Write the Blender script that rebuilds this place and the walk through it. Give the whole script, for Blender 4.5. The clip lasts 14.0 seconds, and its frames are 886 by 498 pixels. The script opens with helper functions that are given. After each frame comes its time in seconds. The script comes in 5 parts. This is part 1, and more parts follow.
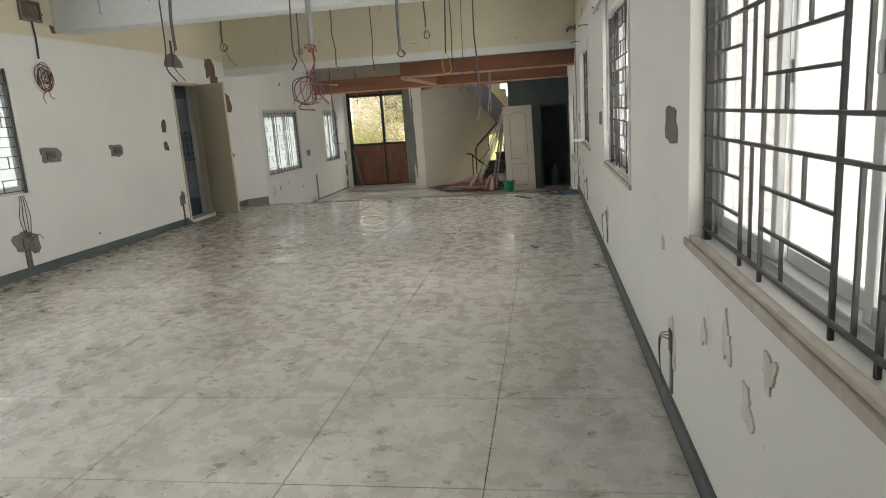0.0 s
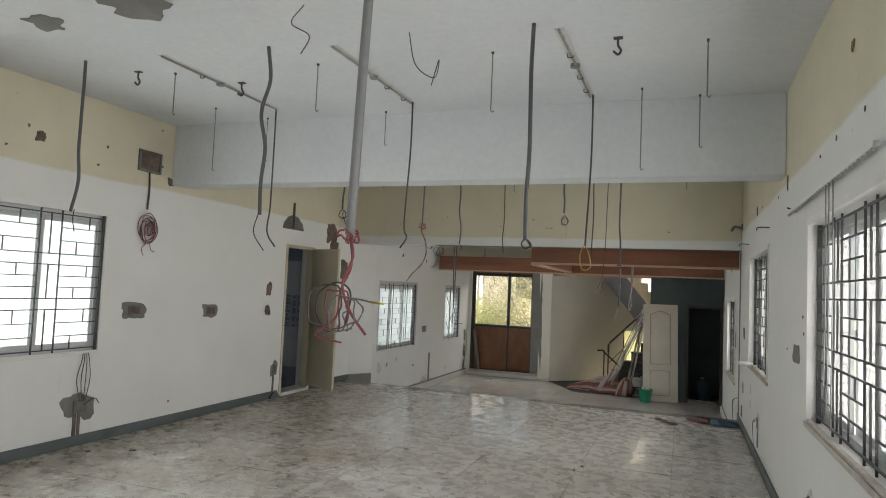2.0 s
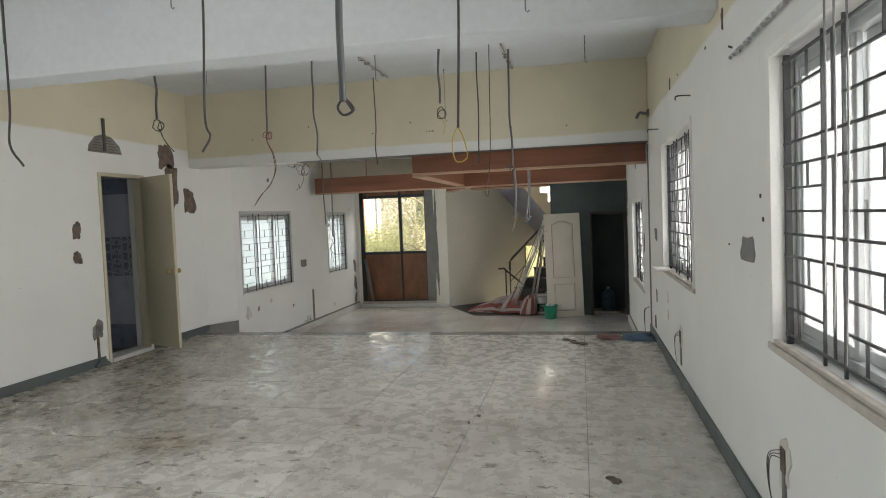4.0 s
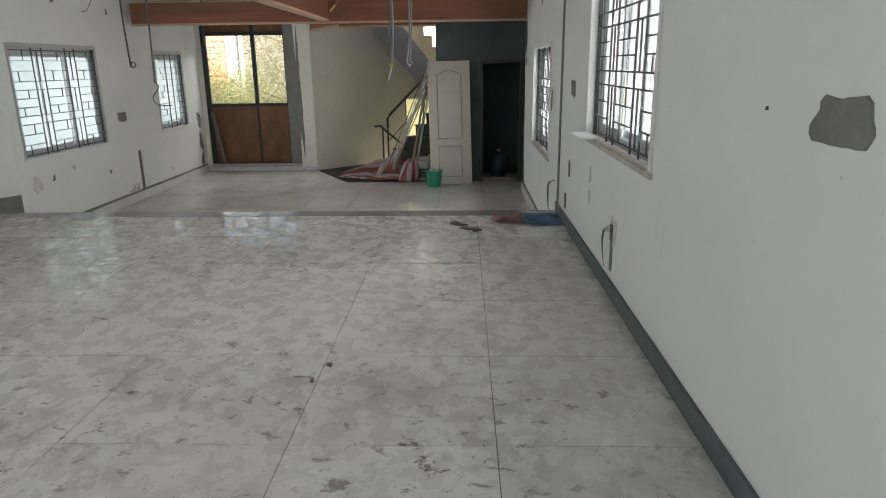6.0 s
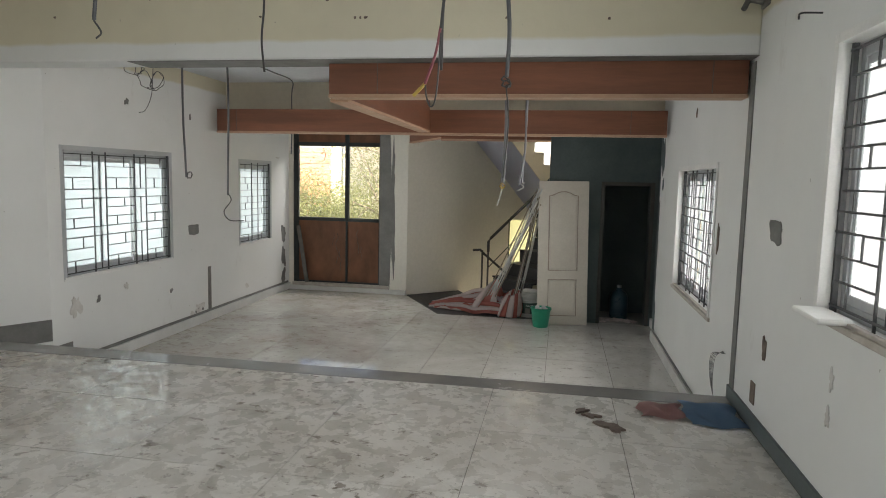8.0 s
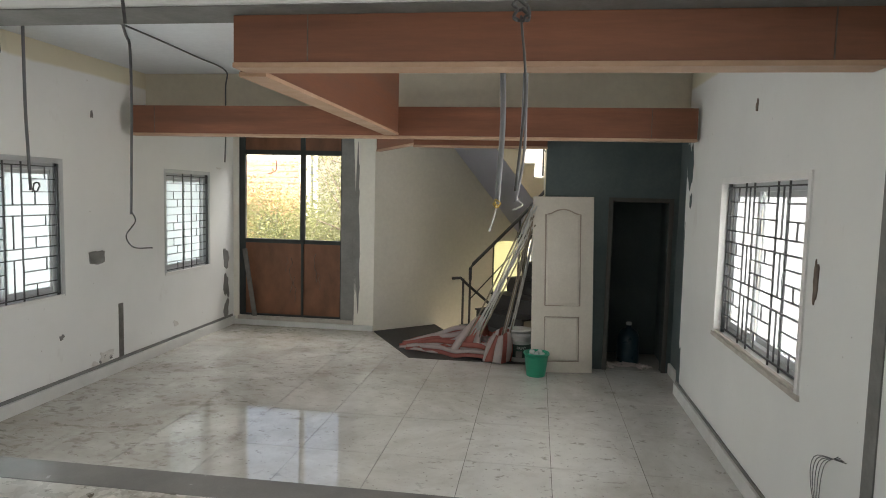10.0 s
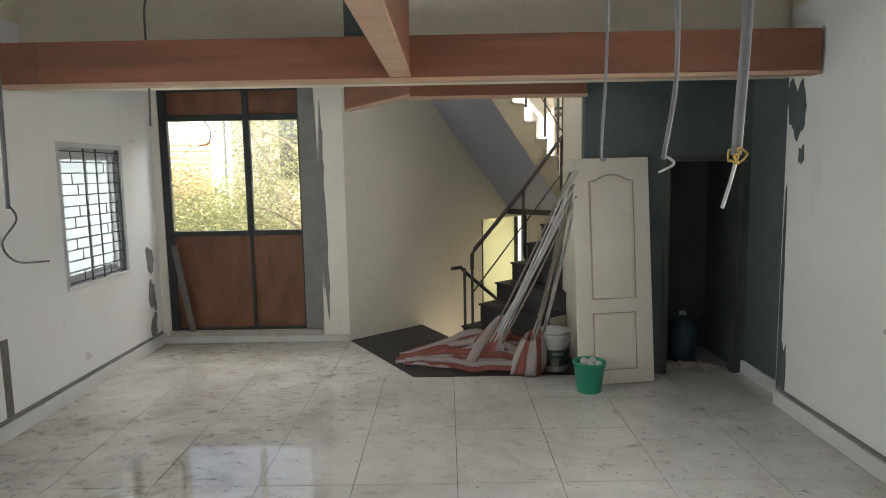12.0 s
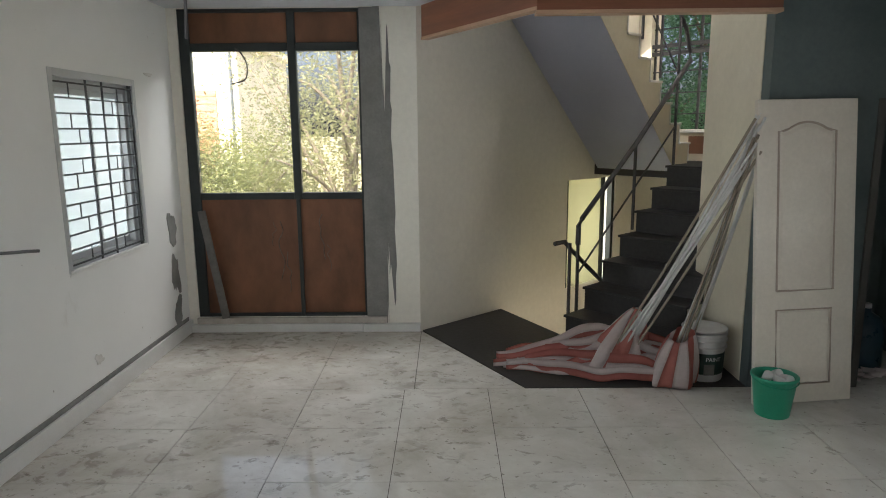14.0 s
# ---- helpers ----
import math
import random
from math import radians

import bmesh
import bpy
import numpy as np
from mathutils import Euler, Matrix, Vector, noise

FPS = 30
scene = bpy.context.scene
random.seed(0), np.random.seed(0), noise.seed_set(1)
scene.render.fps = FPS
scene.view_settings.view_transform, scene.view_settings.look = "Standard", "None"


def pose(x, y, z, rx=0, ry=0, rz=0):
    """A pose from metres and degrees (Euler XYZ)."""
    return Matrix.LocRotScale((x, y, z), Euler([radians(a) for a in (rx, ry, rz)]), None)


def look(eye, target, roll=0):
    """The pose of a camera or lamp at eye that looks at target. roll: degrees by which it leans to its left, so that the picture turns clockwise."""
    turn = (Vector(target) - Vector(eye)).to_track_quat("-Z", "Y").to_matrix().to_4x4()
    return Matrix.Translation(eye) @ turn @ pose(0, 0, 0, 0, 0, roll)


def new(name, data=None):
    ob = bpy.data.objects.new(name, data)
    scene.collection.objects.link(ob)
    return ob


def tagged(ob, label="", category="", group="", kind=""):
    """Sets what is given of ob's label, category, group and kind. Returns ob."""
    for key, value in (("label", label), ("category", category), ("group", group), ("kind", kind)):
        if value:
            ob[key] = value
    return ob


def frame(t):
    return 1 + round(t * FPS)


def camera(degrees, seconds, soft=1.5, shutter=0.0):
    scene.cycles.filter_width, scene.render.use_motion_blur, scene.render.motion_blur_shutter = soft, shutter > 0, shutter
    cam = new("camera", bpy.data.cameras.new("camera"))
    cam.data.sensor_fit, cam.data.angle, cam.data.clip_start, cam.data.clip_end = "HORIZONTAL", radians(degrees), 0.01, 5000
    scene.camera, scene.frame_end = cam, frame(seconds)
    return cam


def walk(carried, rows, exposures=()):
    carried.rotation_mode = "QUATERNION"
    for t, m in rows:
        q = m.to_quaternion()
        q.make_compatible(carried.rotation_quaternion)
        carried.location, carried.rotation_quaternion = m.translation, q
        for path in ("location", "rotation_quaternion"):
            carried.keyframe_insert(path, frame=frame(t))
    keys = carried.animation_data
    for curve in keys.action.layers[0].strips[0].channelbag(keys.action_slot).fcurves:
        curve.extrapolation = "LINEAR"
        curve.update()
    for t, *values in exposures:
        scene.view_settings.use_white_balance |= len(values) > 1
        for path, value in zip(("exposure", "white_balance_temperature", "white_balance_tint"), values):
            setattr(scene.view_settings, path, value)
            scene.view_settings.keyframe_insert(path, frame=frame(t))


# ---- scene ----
cam = camera(68.3, 14.0, soft=1.0)
PATH = [
    (0, (0.006, 0.089, 1.461), (-0.315, 2.021, 1.055), -3.9),
    (0.5, (0.013, 0.307, 1.473), (-0.274, 2.246, 1.075), -3.9),
    (1, (-0.158, 0.731, 1.61), (-0.704, 2.65, 1.473), 1.5),
    (1.5, (-0.235, 1.185, 1.668), (-0.957, 3.049, 1.743), 1.45),
    (2, (-0.215, 1.566, 1.67), (-0.906, 3.439, 1.789), 2.5),
    (2.5, (-0.278, 2.02, 1.661), (-0.878, 3.927, 1.713), 2.4),
    (2.7, (-0.272, 2.225, 1.56), (-0.808, 4.151, 1.501), 0.4),
    (4.8, (-0.33, 3.913, 1.518), (-0.69, 5.874, 1.37), -1.2),
    (5, (-0.384, 4.136, 1.485), (-0.725, 6.086, 1.197), 1.6),
    (5.5, (-0.369, 4.57, 1.459), (-0.379, 6.519, 1.011), -4.1),
    (6, (-0.41, 5.09, 1.465), (-0.473, 7.014, 0.921), -0.7),
    (6.2, (-0.405, 5.271, 1.413), (-0.564, 7.196, 0.894), 1.5),
    (6.5, (-0.442, 5.604, 1.414), (-0.512, 7.534, 0.895), 0.7),
    (6.9, (-0.5, 5.85, 1.43), (-0.468, 7.768, 0.865), -0.9),
    (7, (-0.54, 5.99, 1.444), (-0.562, 7.943, 1.014), 0.1),
    (7.5, (-0.617, 6.44, 1.499), (-1.05, 8.384, 1.314), 2.0),
    (8, (-0.694, 6.872, 1.52), (-1.042, 8.83, 1.305), 1.3),
    (8.5, (-0.715, 7.447, 1.577), (-1.146, 9.396, 1.459), 0.6),
    (9, (-0.851, 7.79, 1.522), (-1.415, 9.705, 1.412), 3.9),
    (9.2, (-0.88, 7.926, 1.524), (-1.304, 9.873, 1.344), 2.1),
    (11.3, (-1.646, 9.824, 1.472), (-1.881, 11.805, 1.322), 1.2),
    (11.5, (-1.906, 9.997, 1.462), (-2.167, 11.973, 1.302), 1.6),
    (12, (-2.118, 10.386, 1.438), (-2.132, 12.372, 1.198), -1.0),
    (12.5, (-2.248, 10.803, 1.5), (-2.449, 12.78, 1.275), 0.2),
    (13, (-2.526, 11.217, 1.466), (-2.816, 13.187, 1.278), -0.0),
    (13.5, (-2.575, 11.59, 1.374), (-2.687, 13.564, 1.076), -2.5),
    (14, (-3.015, 11.906, 1.346), (-3.028, 13.873, 0.985), -0.5),
]
walk(cam, [(t, look(eye, target, roll)) for t, eye, target, roll in PATH], [
    (0.0, 2.0, 6850, 10), (0.5, 1.88, 6700, 10), (1.0, 1.87, 6850, 10), (1.5, 1.84, 6800, 10), (2.0, 1.85, 6550, 10), (2.5, 1.88, 6450, 10),
    (4.8, 2.15, 6500, 10), (5.5, 2.1, 6250, 10), (6.5, 1.97, 6350, 10), (7.5, 2.08, 6600, 10), (8.0, 2.15, 6420, 10), (9.0, 2.2, 6550, 10),
    (11.5, 2.35, 6320, 10), (12.5, 2.27, 6420, 10), (13.0, 2.18, 6380, 10), (14.0, 2.1, 6250, 10)])

# ---- world, sun, large lights ----
SUN_EL, SUN_ROT = radians(46), radians(180)
world = bpy.data.worlds.new("sky")
scene.world = world
world.use_nodes = True
wn = world.node_tree
sky = wn.nodes.new("ShaderNodeTexSky")
sky.sky_type = 'NISHITA'
sky.sun_disc = False
sky.sun_elevation, sky.sun_rotation = SUN_EL, SUN_ROT
sky.air_density, sky.dust_density = 0.4, 9.0
wn.nodes["Background"].inputs["Strength"].default_value = 0.15
wn.links.new(sky.outputs["Color"], wn.nodes["Background"].inputs["Color"])

sun_data = bpy.data.lights.new("sun", 'SUN')
sun_data.energy, sun_data.angle, sun_data.color = 5.0, radians(0.5), (1.0, 0.95, 0.86)
sun = new("sun", sun_data)
sun.matrix_world = look((0, 0, 30), (Vector((0, 0, 30)) - Vector((math.sin(SUN_ROT) * math.cos(SUN_EL), math.cos(SUN_ROT) * math.cos(SUN_EL), math.sin(SUN_EL)))))


def area_light(name, centre, towards, width, height, watts, colour):
    d = bpy.data.lights.new(name, 'AREA')
    d.shape, d.size, d.size_y, d.energy, d.color = 'RECTANGLE', width, height, watts, colour
    ob = new(name, d)
    ob.matrix_world = look(centre, towards)
    return ob


# ---- plan ----
XR, XL, XLF = 0.55, -5.68, -5.43          # inner faces of the long walls
Y0, YS, YB = -2.6, 11.745, 17.80   # back wall, edge of the raised floor, entrance wall
F = -0.505                    # lower floor
CEIL, CEIL2 = 3.38, 2.80      # ceilings
BY = 11.55                    # front of the beam over the edge of the raised floor
XN = XR + 0.10                # set-back wall beside the dark doorway
T = 0.23                      # wall thickness
UX, UY = 0.731, 0.682         # direction of the stair
S0X, S0Y = -1.955, 17.56      # foot of the stair's outer string

DAY = (1.0, 0.97, 0.935)
RIGHT_W, LEFT_W = 29.0, 28.0
RIGHT_WINDOWS = [(2.70, 0.92, 1.82, 1.27), (6.35, 0.92, 1.82, 1.27), (10.25, 0.92, 1.79, 1.27), (14.25, 0.43, 1.75, 1.235)]
# first left-hand window is unseen, added to light the right wall and floor
LEFT_WINDOWS = [(0.80, 0.89, 1.92, 1.365), (4.64, 0.89, 1.92, 1.365), (12.46, 0.45, 1.77, 1.275), (16.005, 0.45, 1.055, 1.255)]
for y, z, w, h in RIGHT_WINDOWS:
    area_light("daylight_fill", (XR + 0.55, y - w / 2, z + h / 2), (XR, y - w / 2, z + h / 2 + 0.16), w + 0.5, h + 0.5, RIGHT_W * w / 1.92, DAY)
for y, z, w, h in LEFT_WINDOWS:
    xw = XL if y < 12 else XLF
    area_light("daylight_fill", (xw - 0.55, y + w / 2, z + h / 2), (xw, y + w / 2, z + h / 2 + 0.16), w + 0.5, h + 0.5, LEFT_W * w / 1.92, (1.0, 0.99, 0.96))

# ---- materials ----


def nodes_of(name):
    m = bpy.data.materials.new(name)
    m.use_nodes = True
    return m, m.node_tree.nodes, m.node_tree.links, m.node_tree.nodes["Principled BSDF"]


def noise_node(ns, ls, scale, detail=4, rough=0.55, stretch=None, distort=0.0):
    n = ns.new("ShaderNodeTexNoise")
    n.inputs["Scale"].default_value, n.inputs["Detail"].default_value = scale, detail
    n.inputs["Roughness"].default_value, n.inputs["Distortion"].default_value = rough, distort
    g = ns.new("ShaderNodeNewGeometry")
    if stretch:
        mp = ns.new("ShaderNodeMapping")
        mp.inputs["Scale"].default_value = stretch[:3]
        if len(stretch) > 3:
            mp.inputs["Rotation"].default_value = (0, 0, stretch[3])
        ls.new(g.outputs["Position"], mp.inputs["Vector"])
        ls.new(mp.outputs["Vector"], n.inputs["Vector"])
    else:
        ls.new(g.outputs["Position"], n.inputs["Vector"])
    return n


def mix(ns, ls, fac, a, b, kind='MIX'):
    m = ns.new("ShaderNodeMix")
    m.data_type, m.blend_type = 'RGBA', kind
    for sock, val in ((m.inputs["Factor"], fac), (m.inputs["A"], a), (m.inputs["B"], b)):
        if isinstance(val, tuple):
            sock.default_value = (*val, 1)
        elif isinstance(val, (int, float)):
            sock.default_value = val
        else:
            ls.new(val, sock)
    return m.outputs["Result"]


def step_map(ns, ls, value, lo, hi, to_lo=0.0, to_hi=1.0):
    m = ns.new("ShaderNodeMapRange")
    for k, x in (("From Min", lo), ("From Max", hi), ("To Min", to_lo), ("To Max", to_hi)):
        m.inputs[k].default_value = x
    ls.new(value, m.inputs["Value"])
    return m.outputs["Result"]


def bump(ns, ls, bs, height, strength, dist=0.01):
    b = ns.new("ShaderNodeBump")
    b.inputs["Strength"].default_value, b.inputs["Distance"].default_value = strength, dist
    ls.new(height, b.inputs["Height"])
    ls.new(b.outputs["Normal"], bs.inputs["Normal"])


def plain(name, c1, c2, scale=5.0, rough=0.6, rough2=None, metal=0.0, grain=80.0, relief=0.15, stretch=None):
    """Two-tone surface with patchy colour, fine grain and relief."""
    m, ns, ls, bs = nodes_of(name)
    big = noise_node(ns, ls, scale, 5, 0.6, stretch)
    fine = noise_node(ns, ls, grain, 3, 0.6, stretch)
    col = mix(ns, ls, step_map(ns, ls, big.outputs["Fac"], 0.32, 0.68), c1, c2)
    col = mix(ns, ls, step_map(ns, ls, fine.outputs["Fac"], 0.3, 0.7, 0.0, 0.25), col, tuple(x * 0.7 for x in c1))
    ls.new(col, bs.inputs["Base Color"])
    ls.new(step_map(ns, ls, big.outputs["Fac"], 0.3, 0.7, rough, rough2 if rough2 is not None else min(1, rough + 0.15)), bs.inputs["Roughness"])
    bs.inputs["Metallic"].default_value = metal
    bump(ns, ls, bs, fine.outputs["Fac"], relief, 0.004)
    return m


def wall_paint(name, lower, upper, edge, soft=0.014):
    """White wall paint, older cream paint above the height of the taken-down false ceiling, smears and dust."""
    m, ns, ls, bs = nodes_of(name)
    g = ns.new("ShaderNodeNewGeometry")
    sep = ns.new("ShaderNodeSeparateXYZ")
    ls.new(g.outputs["Position"], sep.inputs["Vector"])
    wob = noise_node(ns, ls, 1.6, 4, 0.6)
    add = ns.new("ShaderNodeMath")
    add.operation = 'MULTIPLY_ADD'
    ls.new(wob.outputs["Fac"], add.inputs[0])
    add.inputs[1].default_value = 0.07
    ls.new(sep.outputs["Z"], add.inputs[2])
    up = step_map(ns, ls, add.outputs[0], edge - soft + 0.035, edge + soft + 0.035)
    patch = noise_node(ns, ls, 0.9, 5, 0.6)
    low = mix(ns, ls, step_map(ns, ls, patch.outputs["Fac"], 0.35, 0.7), lower, tuple(x * 0.93 for x in lower))
    hi = mix(ns, ls, step_map(ns, ls, patch.outputs["Fac"], 0.35, 0.7), upper, tuple(x * 0.88 for x in upper))
    col = mix(ns, ls, up, low, hi)
    smear = noise_node(ns, ls, 3.0, 6, 0.7, (1.0, 1.0, 0.45))
    col = mix(ns, ls, step_map(ns, ls, smear.outputs["Fac"], 0.64, 0.78, 0.0, 0.4), col, (0.42, 0.39, 0.34))
    speck = noise_node(ns, ls, 26.0, 2, 0.5)
    col = mix(ns, ls, step_map(ns, ls, speck.outputs["Fac"], 0.76, 0.80, 0.0, 0.6), col, (0.25, 0.22, 0.18))
    ls.new(col, bs.inputs["Base Color"])
    bs.inputs["Roughness"].default_value = 0.62
    fine = noise_node(ns, ls, 14.0, 6, 0.65)
    bump(ns, ls, bs, fine.outputs["Fac"], 0.25, 0.006)
    return m


def slab_stone(name, wear, film, gloss, wavy, trodden, dull):
    """Polished pale stone, filmed with mud, smeared and scuffed with dark dirt."""
    m, ns, ls, bs = nodes_of(name)
    info = ns.new("ShaderNodeObjectInfo")

    def product(a, b):
        q = ns.new("ShaderNodeMath")
        q.operation = 'MULTIPLY'
        ls.new(a, q.inputs[0])
        ls.new(b, q.inputs[1])
        return q.outputs[0]
    vein = noise_node(ns, ls, 2.2, 8, 0.62, None, 0.8)
    col = mix(ns, ls, step_map(ns, ls, vein.outputs["Fac"], 0.3, 0.7), (0.74, 0.73, 0.695), (0.63, 0.62, 0.585))
    col = mix(ns, ls, step_map(ns, ls, info.outputs["Random"], 0, 1, 0.0, 0.2), col, (0.42, 0.415, 0.39))
    cloud = noise_node(ns, ls, 0.8, 7, 0.7, None, 0.5)
    col = mix(ns, ls, step_map(ns, ls, cloud.outputs["Fac"], 0.42, 0.68, 0.0, film), col, (0.36, 0.33, 0.275))
    pale = noise_node(ns, ls, 1.7, 5, 0.6, (2.2, 0.7, 1.0), 0.7)
    col = mix(ns, ls, step_map(ns, ls, pale.outputs["Fac"], 0.58, 0.72, 0.0, 0.5), col, (0.64, 0.635, 0.61))
    # mud carried in by feet: broad patches, thickest along the left-hand wall
    g = ns.new("ShaderNodeNewGeometry")
    sep = ns.new("ShaderNodeSeparateXYZ")
    ls.new(g.outputs["Position"], sep.inputs["Vector"])
    area = noise_node(ns, ls, 0.5, 5, 0.7)
    tilt = ns.new("ShaderNodeMath")
    tilt.operation = 'MULTIPLY_ADD'
    ls.new(sep.outputs["X"], tilt.inputs[0])
    tilt.inputs[1].default_value = -0.032
    ls.new(area.outputs["Fac"], tilt.inputs[2])
    where = step_map(ns, ls, tilt.outputs[0], 0.46, 0.62, 0.35 * wear, wear)
    lean = ns.new("ShaderNodeMath")
    lean.operation = 'MULTIPLY_ADD'
    ls.new(sep.outputs["X"], lean.inputs[0])
    lean.inputs[1].default_value = -0.085
    ls.new(area.outputs["Fac"], lean.inputs[2])
    muddy = step_map(ns, ls, lean.outputs[0], 0.76, 0.93, 0.0, wear)
    col = mix(ns, ls, product(step_map(ns, ls, cloud.outputs["Fac"], 0.30, 0.55, 0.25, 0.62), muddy), col, (0.27, 0.215, 0.145))
    # soft trodden smears, drawn out across the room
    smear = noise_node(ns, ls, 3.4, 7, 0.68, (1.0, 0.95, 1.0, 0.6), 0.6)
    soft = product(step_map(ns, ls, smear.outputs["Fac"], 0.50, 0.64, 0.0, trodden), where)
    col = mix(ns, ls, soft, col, (0.20, 0.168, 0.125))
    streak = noise_node(ns, ls, 7.0, 5, 0.62, (0.85, 1.15, 1.0, 0.5), 0.6)
    col = mix(ns, ls, product(step_map(ns, ls, streak.outputs["Fac"], 0.54, 0.62, 0.0, 0.8), muddy), col, (0.115, 0.085, 0.055))
    scuff = noise_node(ns, ls, 10.0, 7, 0.66, (0.8, 1.2, 1.0, 0.6), 0.4)
    dirt = product(step_map(ns, ls, scuff.outputs["Fac"], 0.59, 0.635, 0.0, 0.92), where)
    col = mix(ns, ls, dirt, col, (0.12, 0.097, 0.07))
    spots = noise_node(ns, ls, 24.0, 3, 0.6, (1.0, 1.2, 1.0, 0.4))
    col = mix(ns, ls, step_map(ns, ls, spots.outputs["Fac"], 0.66, 0.71, 0.0, 0.6), col, (0.13, 0.11, 0.085))
    ls.new(col, bs.inputs["Base Color"])
    # a dried film leaves only scattered shiny islands of bare stone
    matt = noise_node(ns, ls, 8.0, 5, 0.6, (1.0, 0.9, 1.0, 0.5), 0.3)
    rr = ns.new("ShaderNodeMath")
    rr.operation = 'ADD'
    ls.new(step_map(ns, ls, matt.outputs["Fac"], 0.45, 0.53, 0.0, dull), rr.inputs[0])
    ls.new(step_map(ns, ls, cloud.outputs["Fac"], 0.35, 0.7, gloss, gloss + 0.04), rr.inputs[1])
    ls.new(rr.outputs[0], bs.inputs["Roughness"])
    bs.inputs["Specular IOR Level"].default_value = 0.7
    wave = noise_node(ns, ls, 7.0, 4, 0.6, (0.6, 2.2, 1.0))
    bump(ns, ls, bs, wave.outputs["Fac"], wavy, 0.012)
    return m


def glass(name, tint, haze):
    m, ns, ls, bs = nodes_of(name)
    out = ns["Material Output"]
    tr = ns.new("ShaderNodeBsdfTransparent")
    tr.inputs["Color"].default_value = (*tint, 1)
    tl = ns.new("ShaderNodeBsdfTranslucent")
    tl.inputs["Color"].default_value = (*tint, 1)
    gl = ns.new("ShaderNodeBsdfGlossy")
    gl.inputs["Roughness"].default_value = 0.05
    a = ns.new("ShaderNodeMixShader")
    a.inputs[0].default_value = haze
    ls.new(tr.outputs[0], a.inputs[1])
    ls.new(tl.outputs[0], a.inputs[2])
    b = ns.new("ShaderNodeMixShader")
    fr = ns.new("ShaderNodeFresnel")
    ls.new(fr.outputs[0], b.inputs[0])
    ls.new(a.outputs[0], b.inputs[1])
    ls.new(gl.outputs[0], b.inputs[2])
    ls.new(b.outputs[0], out.inputs["Surface"])
    return m


WHITE, CREAM = (0.77, 0.778, 0.762), (0.68, 0.635, 0.485)
m_wall = wall_paint("wall_paint", WHITE, CREAM, 2.62)
m_beam = wall_paint("beam_paint", WHITE, CREAM, 2.50)
m_ceil = plain("ceiling_paint", (0.72, 0.745, 0.77), (0.66, 0.69, 0.72), 1.2, 0.7, 0.8, 0, 18.0, 0.2)
m_cream = plain("cream_wall", (0.70, 0.655, 0.53), (0.62, 0.575, 0.46), 1.1, 0.6, 0.75, 0, 20.0, 0.15)
m_soffit = plain("soffit_paint", (0.68, 0.69, 0.79), (0.73, 0.74, 0.83), 1.5, 0.6, 0.7)
m_plaster = plain("raw_cement", (0.16, 0.16, 0.152), (0.26, 0.257, 0.245), 3.0, 0.85, 0.95, 0, 45.0, 0.5)
# partition's own dark cement; also carries the shade inside the store
m_darkplaster = plain("dark_cement_and_store_shade", (0.070, 0.096, 0.098), (0.112, 0.140, 0.140), 1.5, 0.8, 0.9, 0, 30.0, 0.35)
m_stairwall = plain("stair_wall_paint", (0.83, 0.805, 0.73), (0.77, 0.745, 0.67), 0.9, 0.6, 0.75, 0, 20.0, 0.2)
m_darkframe = plain("dark_wooden_frame", (0.055, 0.055, 0.050), (0.085, 0.08, 0.07), 6.0, 0.6)
m_smear = plain("grimy_smear", (0.70, 0.69, 0.66), (0.56, 0.54, 0.51), 9.0, 0.7)
m_hole = plain("brick_in_hole", (0.10, 0.075, 0.06), (0.22, 0.17, 0.14), 14.0, 0.9, 0.95, 0, 60.0, 0.6)
m_slab = slab_stone("stone_slab", 1.0, 0.42, 0.015, 0.10, 0.45, 0.45)
m_slab_low = slab_stone("lower_stone_slab", 0.5, 0.6, 0.008, 0.02, 0.28, 0.02)
m_grout = plain("grout", (0.10, 0.095, 0.085), (0.16, 0.15, 0.13), 6.0, 0.8)
m_strip = plain("threshold_stone", (0.20, 0.195, 0.19), (0.27, 0.262, 0.25), 2.5, 0.10, 0.3)
m_teal = plain("dark_skirting_stone", (0.075, 0.10, 0.105), (0.12, 0.14, 0.14), 4.0, 0.35, 0.6)
m_whiteskirt = plain("white_skirting_stone", (0.70, 0.70, 0.68), (0.60, 0.60, 0.58), 4.0, 0.3, 0.5)
m_white = plain("white_gloss_paint", (0.82, 0.82, 0.80), (0.74, 0.74, 0.72), 3.0, 0.4, 0.6)
m_sillstone = plain("sill_stone", (0.55, 0.51, 0.46), (0.40, 0.36, 0.32), 8.0, 0.5, 0.8)
m_alu = plain("grey_aluminium", (0.50, 0.52, 0.535), (0.56, 0.58, 0.59), 3.0, 0.4, 0.5, 0.3)
m_iron = plain("black_iron", (0.05, 0.052, 0.055), (0.08, 0.082, 0.085), 9.0, 0.6, 0.75)
m_pane = glass("window_glass", (0.85, 0.87, 0.87), 0.30)
m_pane_tinted = glass("tinted_window_glass", (0.66, 0.715, 0.72), 0.35)
m_pane_stair = glass("stair_window_glass", (0.72, 0.71, 0.54), 0.6)
m_clear = glass("door_glass", (0.96, 0.97, 0.93), 0.03)
m_brownbeam = plain("stained_board", (0.155, 0.060, 0.032), (0.265, 0.104, 0.055), 2.5, 0.45, 0.6, 0, 26.0, 0.2, (0.25, 0.25, 3.0))
m_paletrim = plain("pale_wood_edge", (0.52, 0.35, 0.24), (0.44, 0.28, 0.18), 4.0, 0.5, 0.65, 0, 40.0, 0.2)
